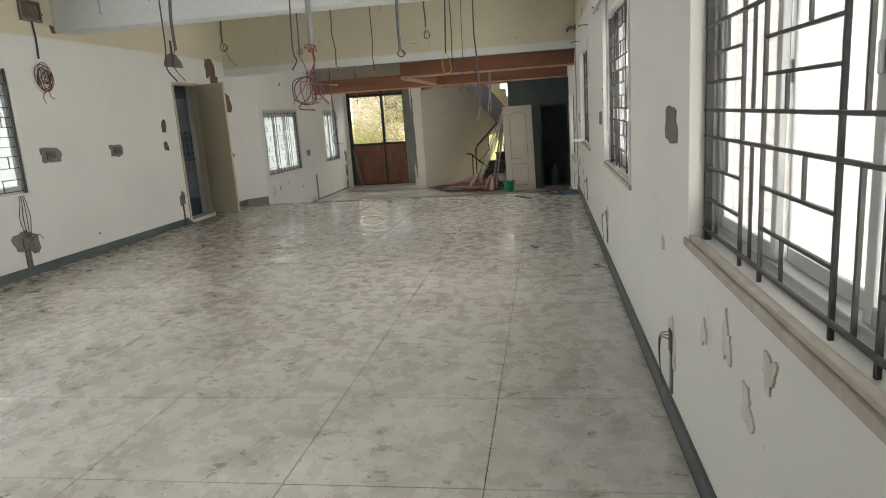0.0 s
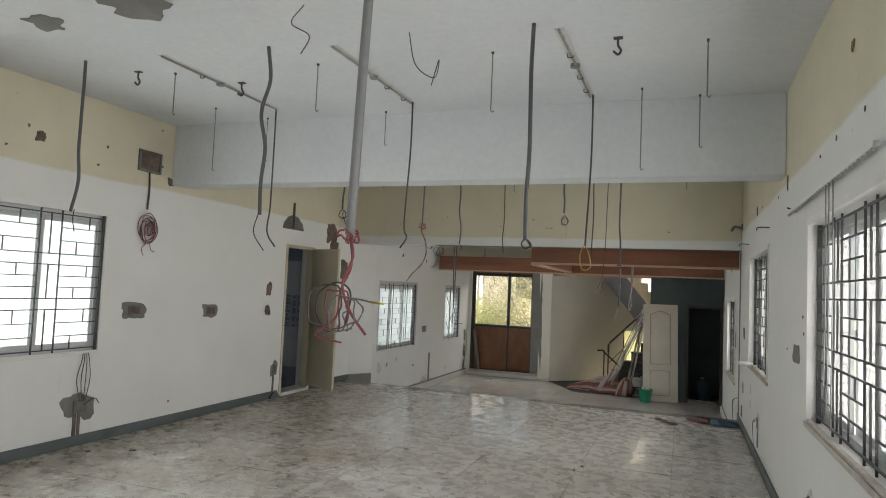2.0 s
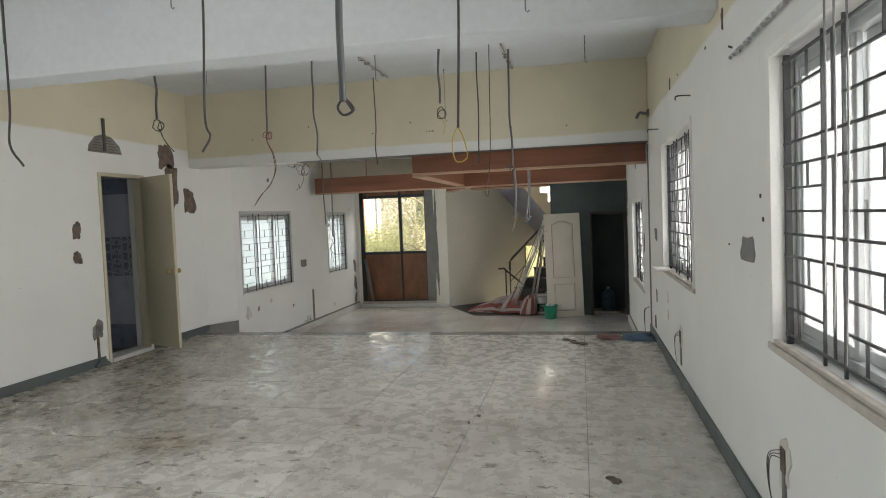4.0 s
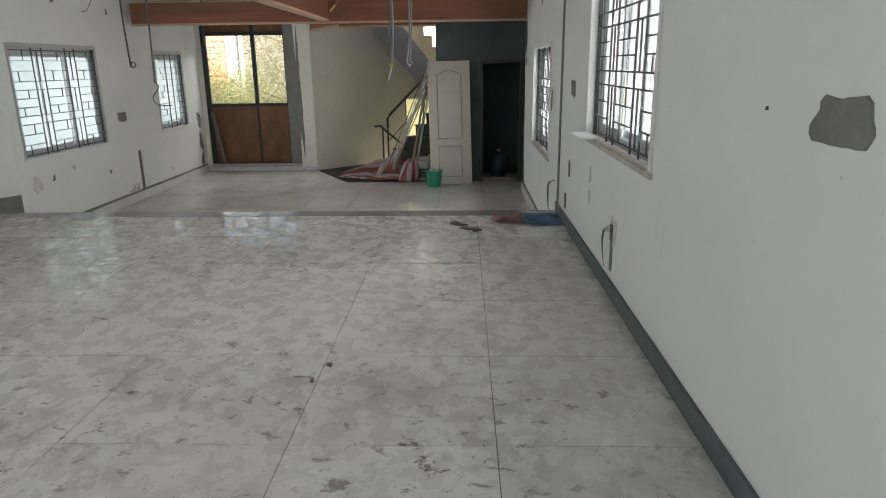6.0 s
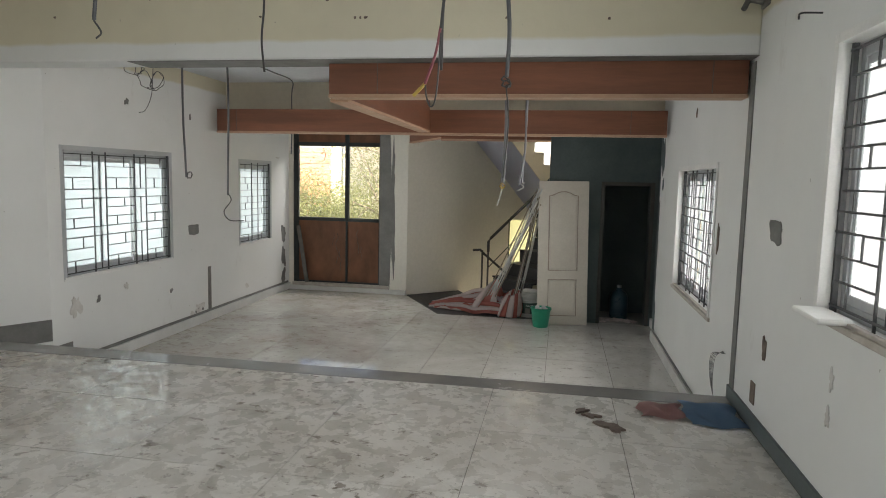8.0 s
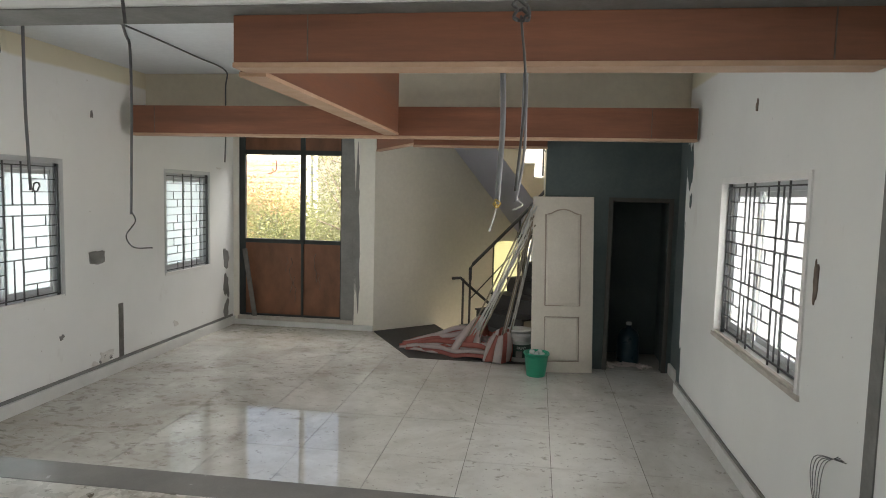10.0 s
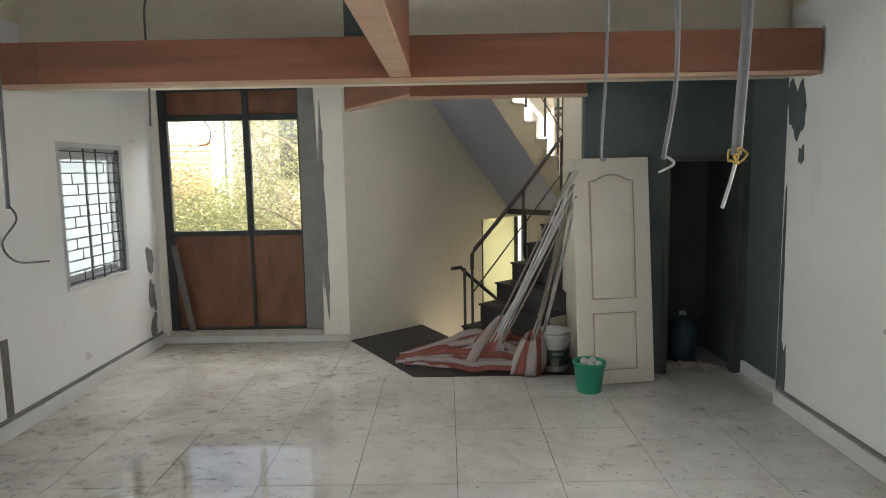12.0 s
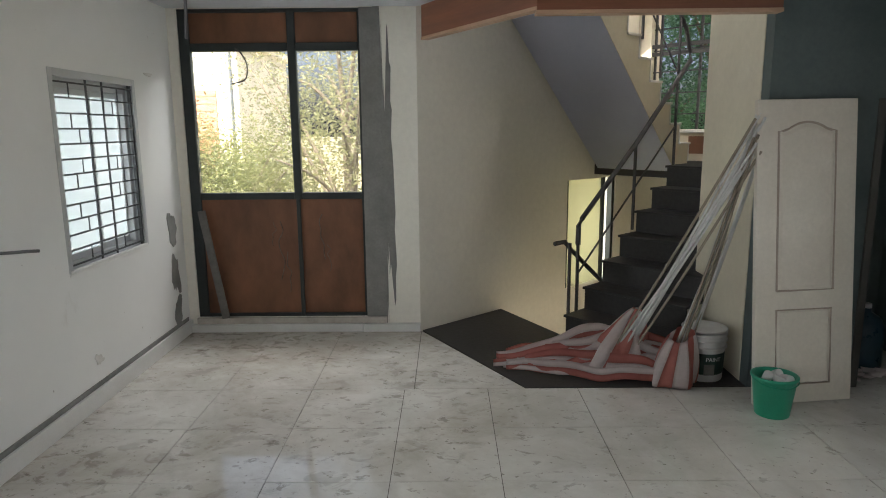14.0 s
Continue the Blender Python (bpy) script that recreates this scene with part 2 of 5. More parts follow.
m_doorbrown = plain("brown_door_panel", (0.23, 0.098, 0.048), (0.105, 0.05, 0.028), 3.2, 0.5, 0.7, 0, 30.0, 0.25, (1.0, 1.0, 0.5))
m_doorframe = plain("dark_door_frame", (0.028, 0.036, 0.037), (0.05, 0.058, 0.058), 4.0, 0.45, 0.6, 0.3)
m_leaf = plain("ivory_door_paint", (0.70, 0.655, 0.575), (0.62, 0.575, 0.50), 2.5, 0.45, 0.6, 0, 40.0, 0.12)
m_groove = plain("door_groove", (0.34, 0.28, 0.23), (0.42, 0.36, 0.30), 9.0, 0.6)
m_leaf2 = plain("flush_door_laminate", (0.58, 0.53, 0.40), (0.52, 0.475, 0.355), 2.0, 0.5, 0.6, 0, 30.0, 0.1)
m_granite = plain("black_granite", (0.014, 0.013, 0.013), (0.035, 0.033, 0.032), 30.0, 0.45, 0.6, 0, 120.0, 0.1)
m_conduit = plain("grey_conduit", (0.085, 0.09, 0.095), (0.125, 0.13, 0.135), 6.0, 0.5)
m_thickconduit = plain("pale_grey_conduit", (0.20, 0.205, 0.22), (0.27, 0.275, 0.29), 6.0, 0.5)
m_paleconduit = plain("chased_conduit", (0.36, 0.37, 0.37), (0.25, 0.255, 0.255), 9.0, 0.6)
m_darkcable = plain("dark_cable", (0.045, 0.045, 0.045), (0.08, 0.08, 0.08), 10.0, 0.55)
m_redwire = plain("red_wire", (0.30, 0.075, 0.095), (0.20, 0.055, 0.065), 12.0, 0.5)
m_yellowwire = plain("yellow_wire", (0.60, 0.42, 0.08), (0.50, 0.36, 0.08), 12.0, 0.5)
m_steelrod = plain("dull_rod", (0.20, 0.20, 0.20), (0.28, 0.28, 0.27), 12.0, 0.5, 0.6, 0.6)
m_box = plain("metal_box", (0.22, 0.215, 0.20), (0.14, 0.135, 0.125), 10.0, 0.5, 0.7, 0.4)
m_pvc = plain("pvc_pipe", (0.68, 0.69, 0.68), (0.52, 0.52, 0.51), 5.0, 0.4, 0.6)
m_bamboo = plain("old_pole", (0.30, 0.26, 0.20), (0.22, 0.19, 0.15), 9.0, 0.6)
m_tarpred = plain("tarp_red", (0.56, 0.20, 0.165), (0.46, 0.15, 0.125), 6.0, 0.55)
m_tarpwhite = plain("tarp_white", (0.76, 0.68, 0.66), (0.66, 0.57, 0.55), 6.0, 0.55)
m_green = plain("green_plastic", (0.02, 0.27, 0.16), (0.03, 0.33, 0.20), 6.0, 0.4, 0.5)
m_bucketwhite = plain("white_plastic", (0.66, 0.66, 0.65), (0.56, 0.56, 0.55), 6.0, 0.4)
m_label = plain("bucket_label", (0.025, 0.055, 0.045), (0.045, 0.085, 0.065), 20.0, 0.5)
m_bluecloth = plain("blue_cloth", (0.16, 0.27, 0.43), (0.20, 0.32, 0.48), 8.0, 0.9)
m_redcloth = plain("faded_red_cloth", (0.48, 0.27, 0.26), (0.54, 0.33, 0.31), 8.0, 0.9)
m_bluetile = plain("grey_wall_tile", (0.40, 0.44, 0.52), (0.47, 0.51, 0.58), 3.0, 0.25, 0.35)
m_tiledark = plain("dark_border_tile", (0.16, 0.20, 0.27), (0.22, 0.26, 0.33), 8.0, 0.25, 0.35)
m_brass = plain("brass_knob", (0.55, 0.42, 0.20), (0.42, 0.32, 0.15), 10.0, 0.3, 0.4, 1.0)
m_blueplastic = plain("blue_bottle", (0.014, 0.045, 0.07), (0.022, 0.06, 0.085), 8.0, 0.25)


def leaf_material(name, c1, c2):
    m, ns, ls, bs = nodes_of(name)
    big = noise_node(ns, ls, 0.9, 4, 0.6)
    isl = ns.new("ShaderNodeNewGeometry")
    col = mix(ns, ls, step_map(ns, ls, big.outputs["Fac"], 0.35, 0.65), c1, c2)
    col = mix(ns, ls, step_map(ns, ls, isl.outputs["Random Per Island"], 0, 1, 0.0, 0.5), col, tuple(min(1, 1.5 * x) for x in c2))
    ls.new(col, bs.inputs["Base Color"])
    bs.inputs["Roughness"].default_value = 0.55
    tl = ns.new("ShaderNodeBsdfTranslucent")
    ls.new(col, tl.inputs["Color"])
    a = ns.new("ShaderNodeMixShader")
    a.inputs[0].default_value = 0.55
    ls.new(bs.outputs[0], a.inputs[1])
    ls.new(tl.outputs[0], a.inputs[2])
    ls.new(a.outputs[0], ns["Material Output"].inputs["Surface"])
    return m


m_leafgreen = leaf_material("foliage", (0.12, 0.14, 0.045), (0.17, 0.175, 0.06))
m_leafdeep = leaf_material("deep_foliage", (0.05, 0.13, 0.07), (0.08, 0.17, 0.09))
m_leafyellow = leaf_material("dry_foliage", (0.22, 0.21, 0.10), (0.17, 0.175, 0.075))
m_bark = plain("bark", (0.12, 0.09, 0.065), (0.18, 0.14, 0.10), 8.0, 0.9, 0.95, 0, 40.0, 0.6)
m_redsiding = plain("red_cladding", (0.42, 0.13, 0.08), (0.48, 0.18, 0.11), 1.5, 0.7)
m_render = plain("pale_render", (0.66, 0.62, 0.54), (0.58, 0.54, 0.47), 0.8, 0.8)
m_darkpane = plain("dark_pane", (0.05, 0.06, 0.07), (0.08, 0.09, 0.10), 1.0, 0.1)
m_earth = plain("dry_earth", (0.25, 0.20, 0.14), (0.18, 0.17, 0.09), 0.3, 0.95)

# ---- mesh helpers ----


def add_box(bm, x0, x1, y0, y1, z0, z1, bevel=0.0):
    r = bmesh.ops.create_cube(bm, size=1.0, matrix=Matrix.Translation(((x0 + x1) / 2, (y0 + y1) / 2, (z0 + z1) / 2)) @ Matrix.Diagonal((abs(x1 - x0), abs(y1 - y0), abs(z1 - z0), 1)))
    if bevel:
        es = list({e for v in r["verts"] for e in v.link_edges})
        bmesh.ops.bevel(bm, geom=es, offset=bevel, segments=2, affect='EDGES', profile=0.5)
    return bm


def box(x0, x1, y0, y1, z0, z1, bevel=0.0):
    return add_box(bmesh.new(), x0, x1, y0, y1, z0, z1, bevel)


def mesh_from(bm, name, material, smooth=False):
    me = bpy.data.meshes.new(name)
    bmesh.ops.recalc_face_normals(bm, faces=bm.faces)
    bm.to_mesh(me)
    bm.free()
    me.materials.append(material)
    if smooth:
        me.polygons.foreach_set("use_smooth", [True] * len(me.polygons))
    return me


def thing(name, bm, material, label="", category="", group="", kind="", smooth=False):
    return tagged(new(name, mesh_from(bm, name, material, smooth)), label, category, group, kind)


def part(name, bm, material, parent, label="", smooth=False):
    ob = new(name, mesh_from(bm, name, material, smooth))
    ob.parent = parent
    if label:
        ob["label"] = label
    return ob


def shared(name, me, parent, m=None):
    ob = new(name, me)
    ob.parent = parent
    if m is not None:
        ob.matrix_local = m
    return ob


def empty(name, m, label, category, group="", kind=""):
    ob = new(name)
    ob.matrix_world = m
    ob.empty_display_size = 0.1
    return tagged(ob, label, category, group, kind)


def smooth_path(pts, n=6):
    """Catmull-Rom through the points."""
    p = [Vector(q) for q in pts]
    p = [p[0] * 2 - p[1]] + p + [p[-1] * 2 - p[-2]]
    out = []
    for i in range(1, len(p) - 2):
        a, b, c, d = p[i - 1:i + 3]
        for k in range(n):
            t = k / n
            out.append(0.5 * (2 * b + (c - a) * t + (2 * a - 5 * b + 4 * c - d) * t * t + (3 * b - a - 3 * c + d) * t ** 3))
    out.append(p[-2])
    return out


def tube(pts, r, sides=8, bm=None, curve=True, r_end=None):
    bm = bm or bmesh.new()
    path = smooth_path(pts) if curve and len(pts) > 2 else [Vector(p) for p in pts]
    rings = []
    up = Vector((0.31, 0.17, 0.93))
    for i, p in enumerate(path):
        d = (path[min(i + 1, len(path) - 1)] - path[max(i - 1, 0)]).normalized()
        side = d.cross(up)
        if side.length < 0.05:
            side = d.cross(Vector((1, 0, 0)))
        side.normalize()
        top = side.cross(d).normalized()
        rad = r if r_end is None else r + (r_end - r) * i / (len(path) - 1)
        rings.append([bm.verts.new(p + rad * (math.cos(2 * math.pi * k / sides) * side + math.sin(2 * math.pi * k / sides) * top)) for k in range(sides)])
    for a, b in zip(rings, rings[1:]):
        for k in range(sides):
            bm.faces.new((a[k], a[(k + 1) % sides], b[(k + 1) % sides], b[k]))
    bm.faces.new(rings[0][::-1])
    bm.faces.new(rings[-1])
    return bm


def lathe(profile, sides=28, bm=None):
    bm = bm or bmesh.new()
    rings = [[bm.verts.new((r * math.cos(2 * math.pi * k / sides), r * math.sin(2 * math.pi * k / sides), z)) for k in range(sides)] for r, z in profile]
    for a, b in zip(rings, rings[1:]):
        for k in range(sides):
            bm.faces.new((a[k], a[(k + 1) % sides], b[(k + 1) % sides], b[k]))
    bm.faces.new(rings[0][::-1])
    bm.faces.new(rings[-1])
    return bm


def prism(poly, z0, z1, bm=None):
    """Upright prism over a plan polygon."""
    bm = bm or bmesh.new()
    lo = [bm.verts.new((x, y, z0)) for x, y in poly]
    hi = [bm.verts.new((x, y, z1)) for x, y in poly]
    n = len(poly)
    for k in range(n):
        bm.faces.new((lo[k], lo[(k + 1) % n], hi[(k + 1) % n], hi[k]))
    bm.faces.new(lo[::-1])
    bm.faces.new(hi)
    return bm


def blob(w, h, seed, rough=0.18, n=22, depth=0.006, squareness=0.6):
    """Irregular thin plate in its own x-z plane, front towards -y."""
    rnd = random.Random(seed)
    pts = []
    ph = [rnd.uniform(0, 6.28) for _ in range(4)]
    for k in range(n):
        a = 2 * math.pi * k / n
        c, s = math.cos(a), math.sin(a)
        q = 1.0 / max(abs(c), abs(s))
        rr = (1 - squareness) + squareness * q
        rr *= 1 + rough * (0.5 * math.sin(2 * a + ph[0]) + 0.4 * math.sin(3 * a + ph[1]) + 0.35 * math.sin(5 * a + ph[2]) + rnd.uniform(-0.45, 0.45))
        pts.append((c * rr * w / 2, s * rr * h / 2))
    bm = bmesh.new()
    fr = [bm.verts.new((x, -depth, z)) for x, z in pts]
    bk = [bm.verts.new((x * 1.05, 0.004, z * 1.05)) for x, z in pts]
    bm.faces.new(fr)
    for k in range(n):
        bm.faces.new((fr[k], bk[k], bk[(k + 1) % n], fr[(k + 1) % n]))
    return bm


ON_RIGHT, ON_LEFT = -90, 90    # rz for things on the walls: local -y points into the room


def on_right(y, z, off=0.0):
    return pose(XR - off, y, z, 0, 0, ON_RIGHT)


def on_left(y, z, off=0.0):
    return pose((XL if y < 12 else XLF) + off, y, z, 0, 0, ON_LEFT)


# ---- walls ----


def wall_cells(length, z0, z1, openings, thick=T):
    """Wall in its own frame: along x from 0, from y = 0 (inner face) outward, with openings (x0, x1, za, zb)."""
    xs = sorted({0.0, length, *[o[0] for o in openings], *[o[1] for o in openings]})
    zs = sorted({z0, z1, *[o[2] for o in openings], *[o[3] for o in openings]})
    bm = bmesh.new()
    grid = {}

    def solid(i, j):
        if not (0 <= i < len(xs) - 1 and 0 <= j < len(zs) - 1):
            return False
        cx, cz = (xs[i] + xs[i + 1]) / 2, (zs[j] + zs[j + 1]) / 2
        return not any(o[0] < cx < o[1] and o[2] < cz < o[3] for o in openings)

    def vert(i, j, k):
        if (i, j, k) not in grid:
            grid[i, j, k] = bm.verts.new((xs[i], thick * k, zs[j]))
        return grid[i, j, k]
    for i in range(len(xs) - 1):
        for j in range(len(zs) - 1):
            if not solid(i, j):
                continue
            bm.faces.new([vert(*q) for q in ((i, j, 0), (i + 1, j, 0), (i + 1, j + 1, 0), (i, j + 1, 0))])
            bm.faces.new([vert(*q) for q in ((i, j, 1), (i, j + 1, 1), (i + 1, j + 1, 1), (i + 1, j, 1))])
            for di, dj, q in ((-1, 0, ((i, j), (i, j + 1))), (1, 0, ((i + 1, j), (i + 1, j + 1))), (0, -1, ((i, j), (i + 1, j))), (0, 1, ((i, j + 1), (i + 1, j + 1)))):
                if not solid(i + di, j + dj):
                    (a, b), (c, d) = q
                    bm.faces.new([vert(a, b, 0), vert(c, d, 0), vert(c, d, 1), vert(a, b, 1)])
    return bm


def structure(name, bm, material, label, category, m=None, smooth=False):
    ob = thing(name, bm, material, label, category, kind="structure", smooth=smooth)
    if m is not None:
        ob.matrix_world = m
    return ob


YJOG = 12.25
YE = 15.58   # far end of the right-hand wall
ops = [(YE - y, YE - y + w, z, z + h) for y, z, w, h in RIGHT_WINDOWS]
structure("wall_right", wall_cells(YE - Y0, -0.62, CEIL + 0.1, ops), m_wall, "white plastered wall with grilled windows, cream paint above", "wall", pose(XR, YE, 0, 0, 0, -90))
D0, D1, DTOP = 9.75, 10.55, 2.215     # doorway to the washroom
ops = [(y - YJOG, y - YJOG + w, z, z + h) for y, z, w, h in LEFT_WINDOWS[2:]]
structure("wall_left_low", wall_cells(YB + T - YJOG, -0.62, CEIL + 0.1, ops), m_wall, "white plastered wall with two grilled windows over the lower floor", "wall", pose(XLF, YJOG, 0, 0, 0, 90))
structure("wall_left_splay", prism([(XL, 11.83), (XLF, YJOG), (XLF - T, YJOG), (XL - T, 11.83)], -0.62, CEIL + 0.1), m_wall, "short splayed piece of white plastered wall", "wall")
ops = [(y - Y0, y - Y0 + w, z, z + h) for y, z, w, h in LEFT_WINDOWS[:2]] + [(D0 - Y0, D1 - Y0, 0.0, DTOP)]
structure("wall_left", wall_cells(11.83 - Y0, -0.62, CEIL + 0.1, ops), m_wall, "white plastered wall with windows and a doorway, cream paint above", "wall", pose(XL, Y0, 0, 0, 0, 90))
structure("wall_back", box(XL, XR, Y0 - T, Y0, -0.1, CEIL + 0.1), m_wall, "plain white plastered end wall", "wall")
# entrance wall with the opening of the door
EX0, EX1, EZ0, EZ1 = -5.345, -3.60, -0.37, 2.385
structure("wall_entrance", wall_cells(-3.27 - XLF, -0.62, CEIL2 + 0.1, [(EX0 - XLF, EX1 - XLF, EZ0, EZ1)]), m_stairwall, "cream plastered wall round the entrance door", "wall", pose(XLF, YB, 0))
# slanting wall of the staircase
SW = pose(-3.27, YB, 0, 0, 0, math.degrees(math.atan2(UY, UX)))
stair_ops = [(2.22, 3.20, -0.50, 0.76)]
structure("wall_stair", wall_cells(3.84, -2.6, 5.0, stair_ops), m_stairwall, "cream plastered wall running up beside the stair", "wall", SW)
# raw partition with a dark doorway, and the stair's end wall
PY = 16.38
structure("wall_partition", wall_cells(XN + 0.86, F - 0.05, CEIL2 + 0.1, [(0.78, 1.405, F - 0.05, F + 1.98)], 0.12), m_darkplaster, "unpainted dark grey cement partition with a doorway", "wall", pose(-0.86, PY, 0))
structure("wall_stair_end", box(-0.865, -0.745, PY + 0.122, 17.45, F - 0.05, 5.0), m_cream, "cream plastered wall closing the foot of the stair", "wall")
# store behind the partition
structure("wall_niche", box(XN, XN + T, YE + 0.002, 17.45, -0.62, CEIL + 0.1), m_darkplaster, "unpainted dark cement wall set back beside the doorway", "wall")
structure("wall_niche_jamb", box(XR, XN + 0.12, YE - 0.02, YE + 0.001, -0.62, CEIL + 0.1), m_wall, "white plastered end of the wall", "wall")
# dark colour stands for the shade in the store
structure("wall_store", box(-0.742, XN, 17.30, 17.42, F - 0.05, CEIL2), m_darkplaster, "back wall of a small store, shade put into its colour", "wall")

# ---- ceilings and beams ----
structure("ceiling", box(XL, XR, Y0, BY + 0.3, CEIL, CEIL + 0.15), m_ceil, "bluish white painted concrete ceiling", "ceiling")
structure("ceiling_low", box(XL, XN, BY + 0.28, 15.70, CEIL2, CEIL2 + 0.15), m_ceil, "lower bluish white painted concrete ceiling", "ceiling")
structure("ceiling_entrance", prism([(XLF, 15.82), (XN, 15.82), (XN, PY + 0.12), (-2.43, PY + 0.12), (-3.20, YB), (XLF, YB)], 2.39, 2.47), m_ceil, "low soffit over the entrance", "ceiling")
# soffit coloured dark for the store's shade
structure("ceiling_store", box(-0.742, XN, PY + 0.122, 17.30, 2.3, 2.385), m_darkplaster, "soffit of a small store, shade put into its colour", "ceiling")
for nm, y0, y1, zb, mt in (("beam_1", 3.25, 3.55, 2.70, m_ceil), ("beam_2", 7.40, 7.70, 2.70, m_ceil), ("beam_3", BY, BY + 0.30, 2.372, m_beam)):
    structure(nm, box(XL, XR, y0, y1, zb, CEIL + 0.05, 0.012), mt, "painted concrete beam across the ceiling", "beam")
structure("beam_underside", box(-4.05, XR, BY + 0.004, BY + 0.296, 2.366, 2.371), m_plaster, "raw grey cement underside of the beam", "beam")
structure("beam_4", box(XLF, XN, 15.622, 15.868, 2.13, CEIL2 + 0.1), m_cream, "cream painted concrete beam above the entrance", "beam")

# ---- floors ----
floor = structure("floor", box(XL, XR, Y0, YS - 0.235, -0.14, -0.006), m_grout, "pale stone slab floor smeared with mud and dirt", "floor")
structure("threshold_strip", box(XL, XR, YS - 0.233, YS, -0.14, 0.001, 0.004), m_strip, "dark grey stone strip along the edge of the raised floor", "floor edge")
structure("floor_riser", box(XL, XR, YS - 0.10, YS - 0.004, F, -0.142), m_plaster, "cement riser under the raised floor", "floor edge")
LOW = [(XL, YS - 0.004), (XN, YS - 0.004), (XN, 17.3), (-0.74, 17.3), (-0.74, 16.38), (-2.45, 16.38), (-3.25, 17.77), (XL, 17.77)]
floor_low = structure("floor_low", prism(LOW, F - 0.12, F - 0.006), m_grout, "lower pale stone slab floor, dusty and stained", "floor")

# unseen walls added to shut sun and sky out of the stairwell
structure("stair_screen_front", box(-3.6, XR + 0.3, 16.47, 16.60, 2.47, 5.0), m_cream, "unseen cream wall added to keep sun out of the stair", "wall")
structure("stair_screen_side", box(-3.6, -3.47, 16.60, 18.2, 2.47, 5.0), m_cream, "unseen cream wall added above the entrance to block sun", "wall")
structure("stair_screen_east", box(0.85, 0.98, 16.6, 19.5, -2.7, 5.0), m_cream, "unseen cream wall added to close off the staircase", "wall")

# ---- windows ----
unit = mesh_from(box(-0.5, 0.5, -0.5, 0.5, -0.5, 0.5), "bar", m_iron)


def bar(parent, x0, x1, z0, z1, y, d=0.010):
    return shared("bar", unit, parent, Matrix.Translation(((x0 + x1) / 2, y, (z0 + z1) / 2)) @ Matrix.Diagonal((max(x1 - x0, d), d, max(z1 - z0, d), 1)))


def grille(parent, w, h, wide, gy):
    """Iron grille: full uprights, paired full rails, staggered short bars between them."""
    g = part("grille", box(0.012, 0.034, gy - 0.01, gy + 0.015, 0.0, h - 0.012), m_iron, parent, "black iron security grille in a staggered brick-like pattern")
    y = gy
    bar(g, w - 0.034, w - 0.012, 0, h - 0.012, y, 0.02)
    if wide == 2:
        for f in (0.40, 0.60):
            bar(g, f * w, f * w, 0.0, h, y, 0.011)
        for k in range(13):
            z = h * (0.035 + 0.93 * k / 12)
            bar(g, 0, w, z, z, y - 0.008, 0.0105)
            if k < 12:
                for f in ((0.20, 0.80) if k % 2 else (0.28, 0.72)):
                    if (k + int(f * 10)) % 3:
                        bar(g, f * w, f * w, z, z + h * 0.93 / 12, y, 0.007)
        return g
    if wide == 3:
        fr = [0.0, 0.25, 0.36, 0.63, 0.745, 1.0]
    else:
        fr = [0.0, 0.42, 0.60, 1.0]
    for f in fr[1:-1]:
        bar(g, f * w, f * w, 0.0, h, y, 0.011)
    rails = [0.035, 0.31, 0.385, 0.615, 0.69, 0.965]
    for r in rails:
        bar(g, 0, w, r * h, r * h, y - 0.008, 0.0105)
    bands = [(rails[0], rails[1]), (rails[2], rails[3]), (rails[4], rails[5])]
    for i in range(len(fr) - 1):
        a, b = fr[i] * w, fr[i + 1] * w
        for lo, hi in bands:
            lo, hi = lo * h, hi * h
            if i % 2:
                bar(g, (a + b) / 2, (a + b) / 2, lo, hi, y, 0.0095)
            else:
                d = (hi - lo) / 3
                for k in (1, 2):
                    bar(g, a, b, lo + k * d, lo + k * d, y, 0.0095)
                bar(g, a + 0.35 * (b - a), a + 0.35 * (b - a), lo, lo + d, y, 0.009)
                bar(g, a + 0.62 * (b - a), a + 0.62 * (b - a), lo + 2 * d, hi, y, 0.009)
    return g


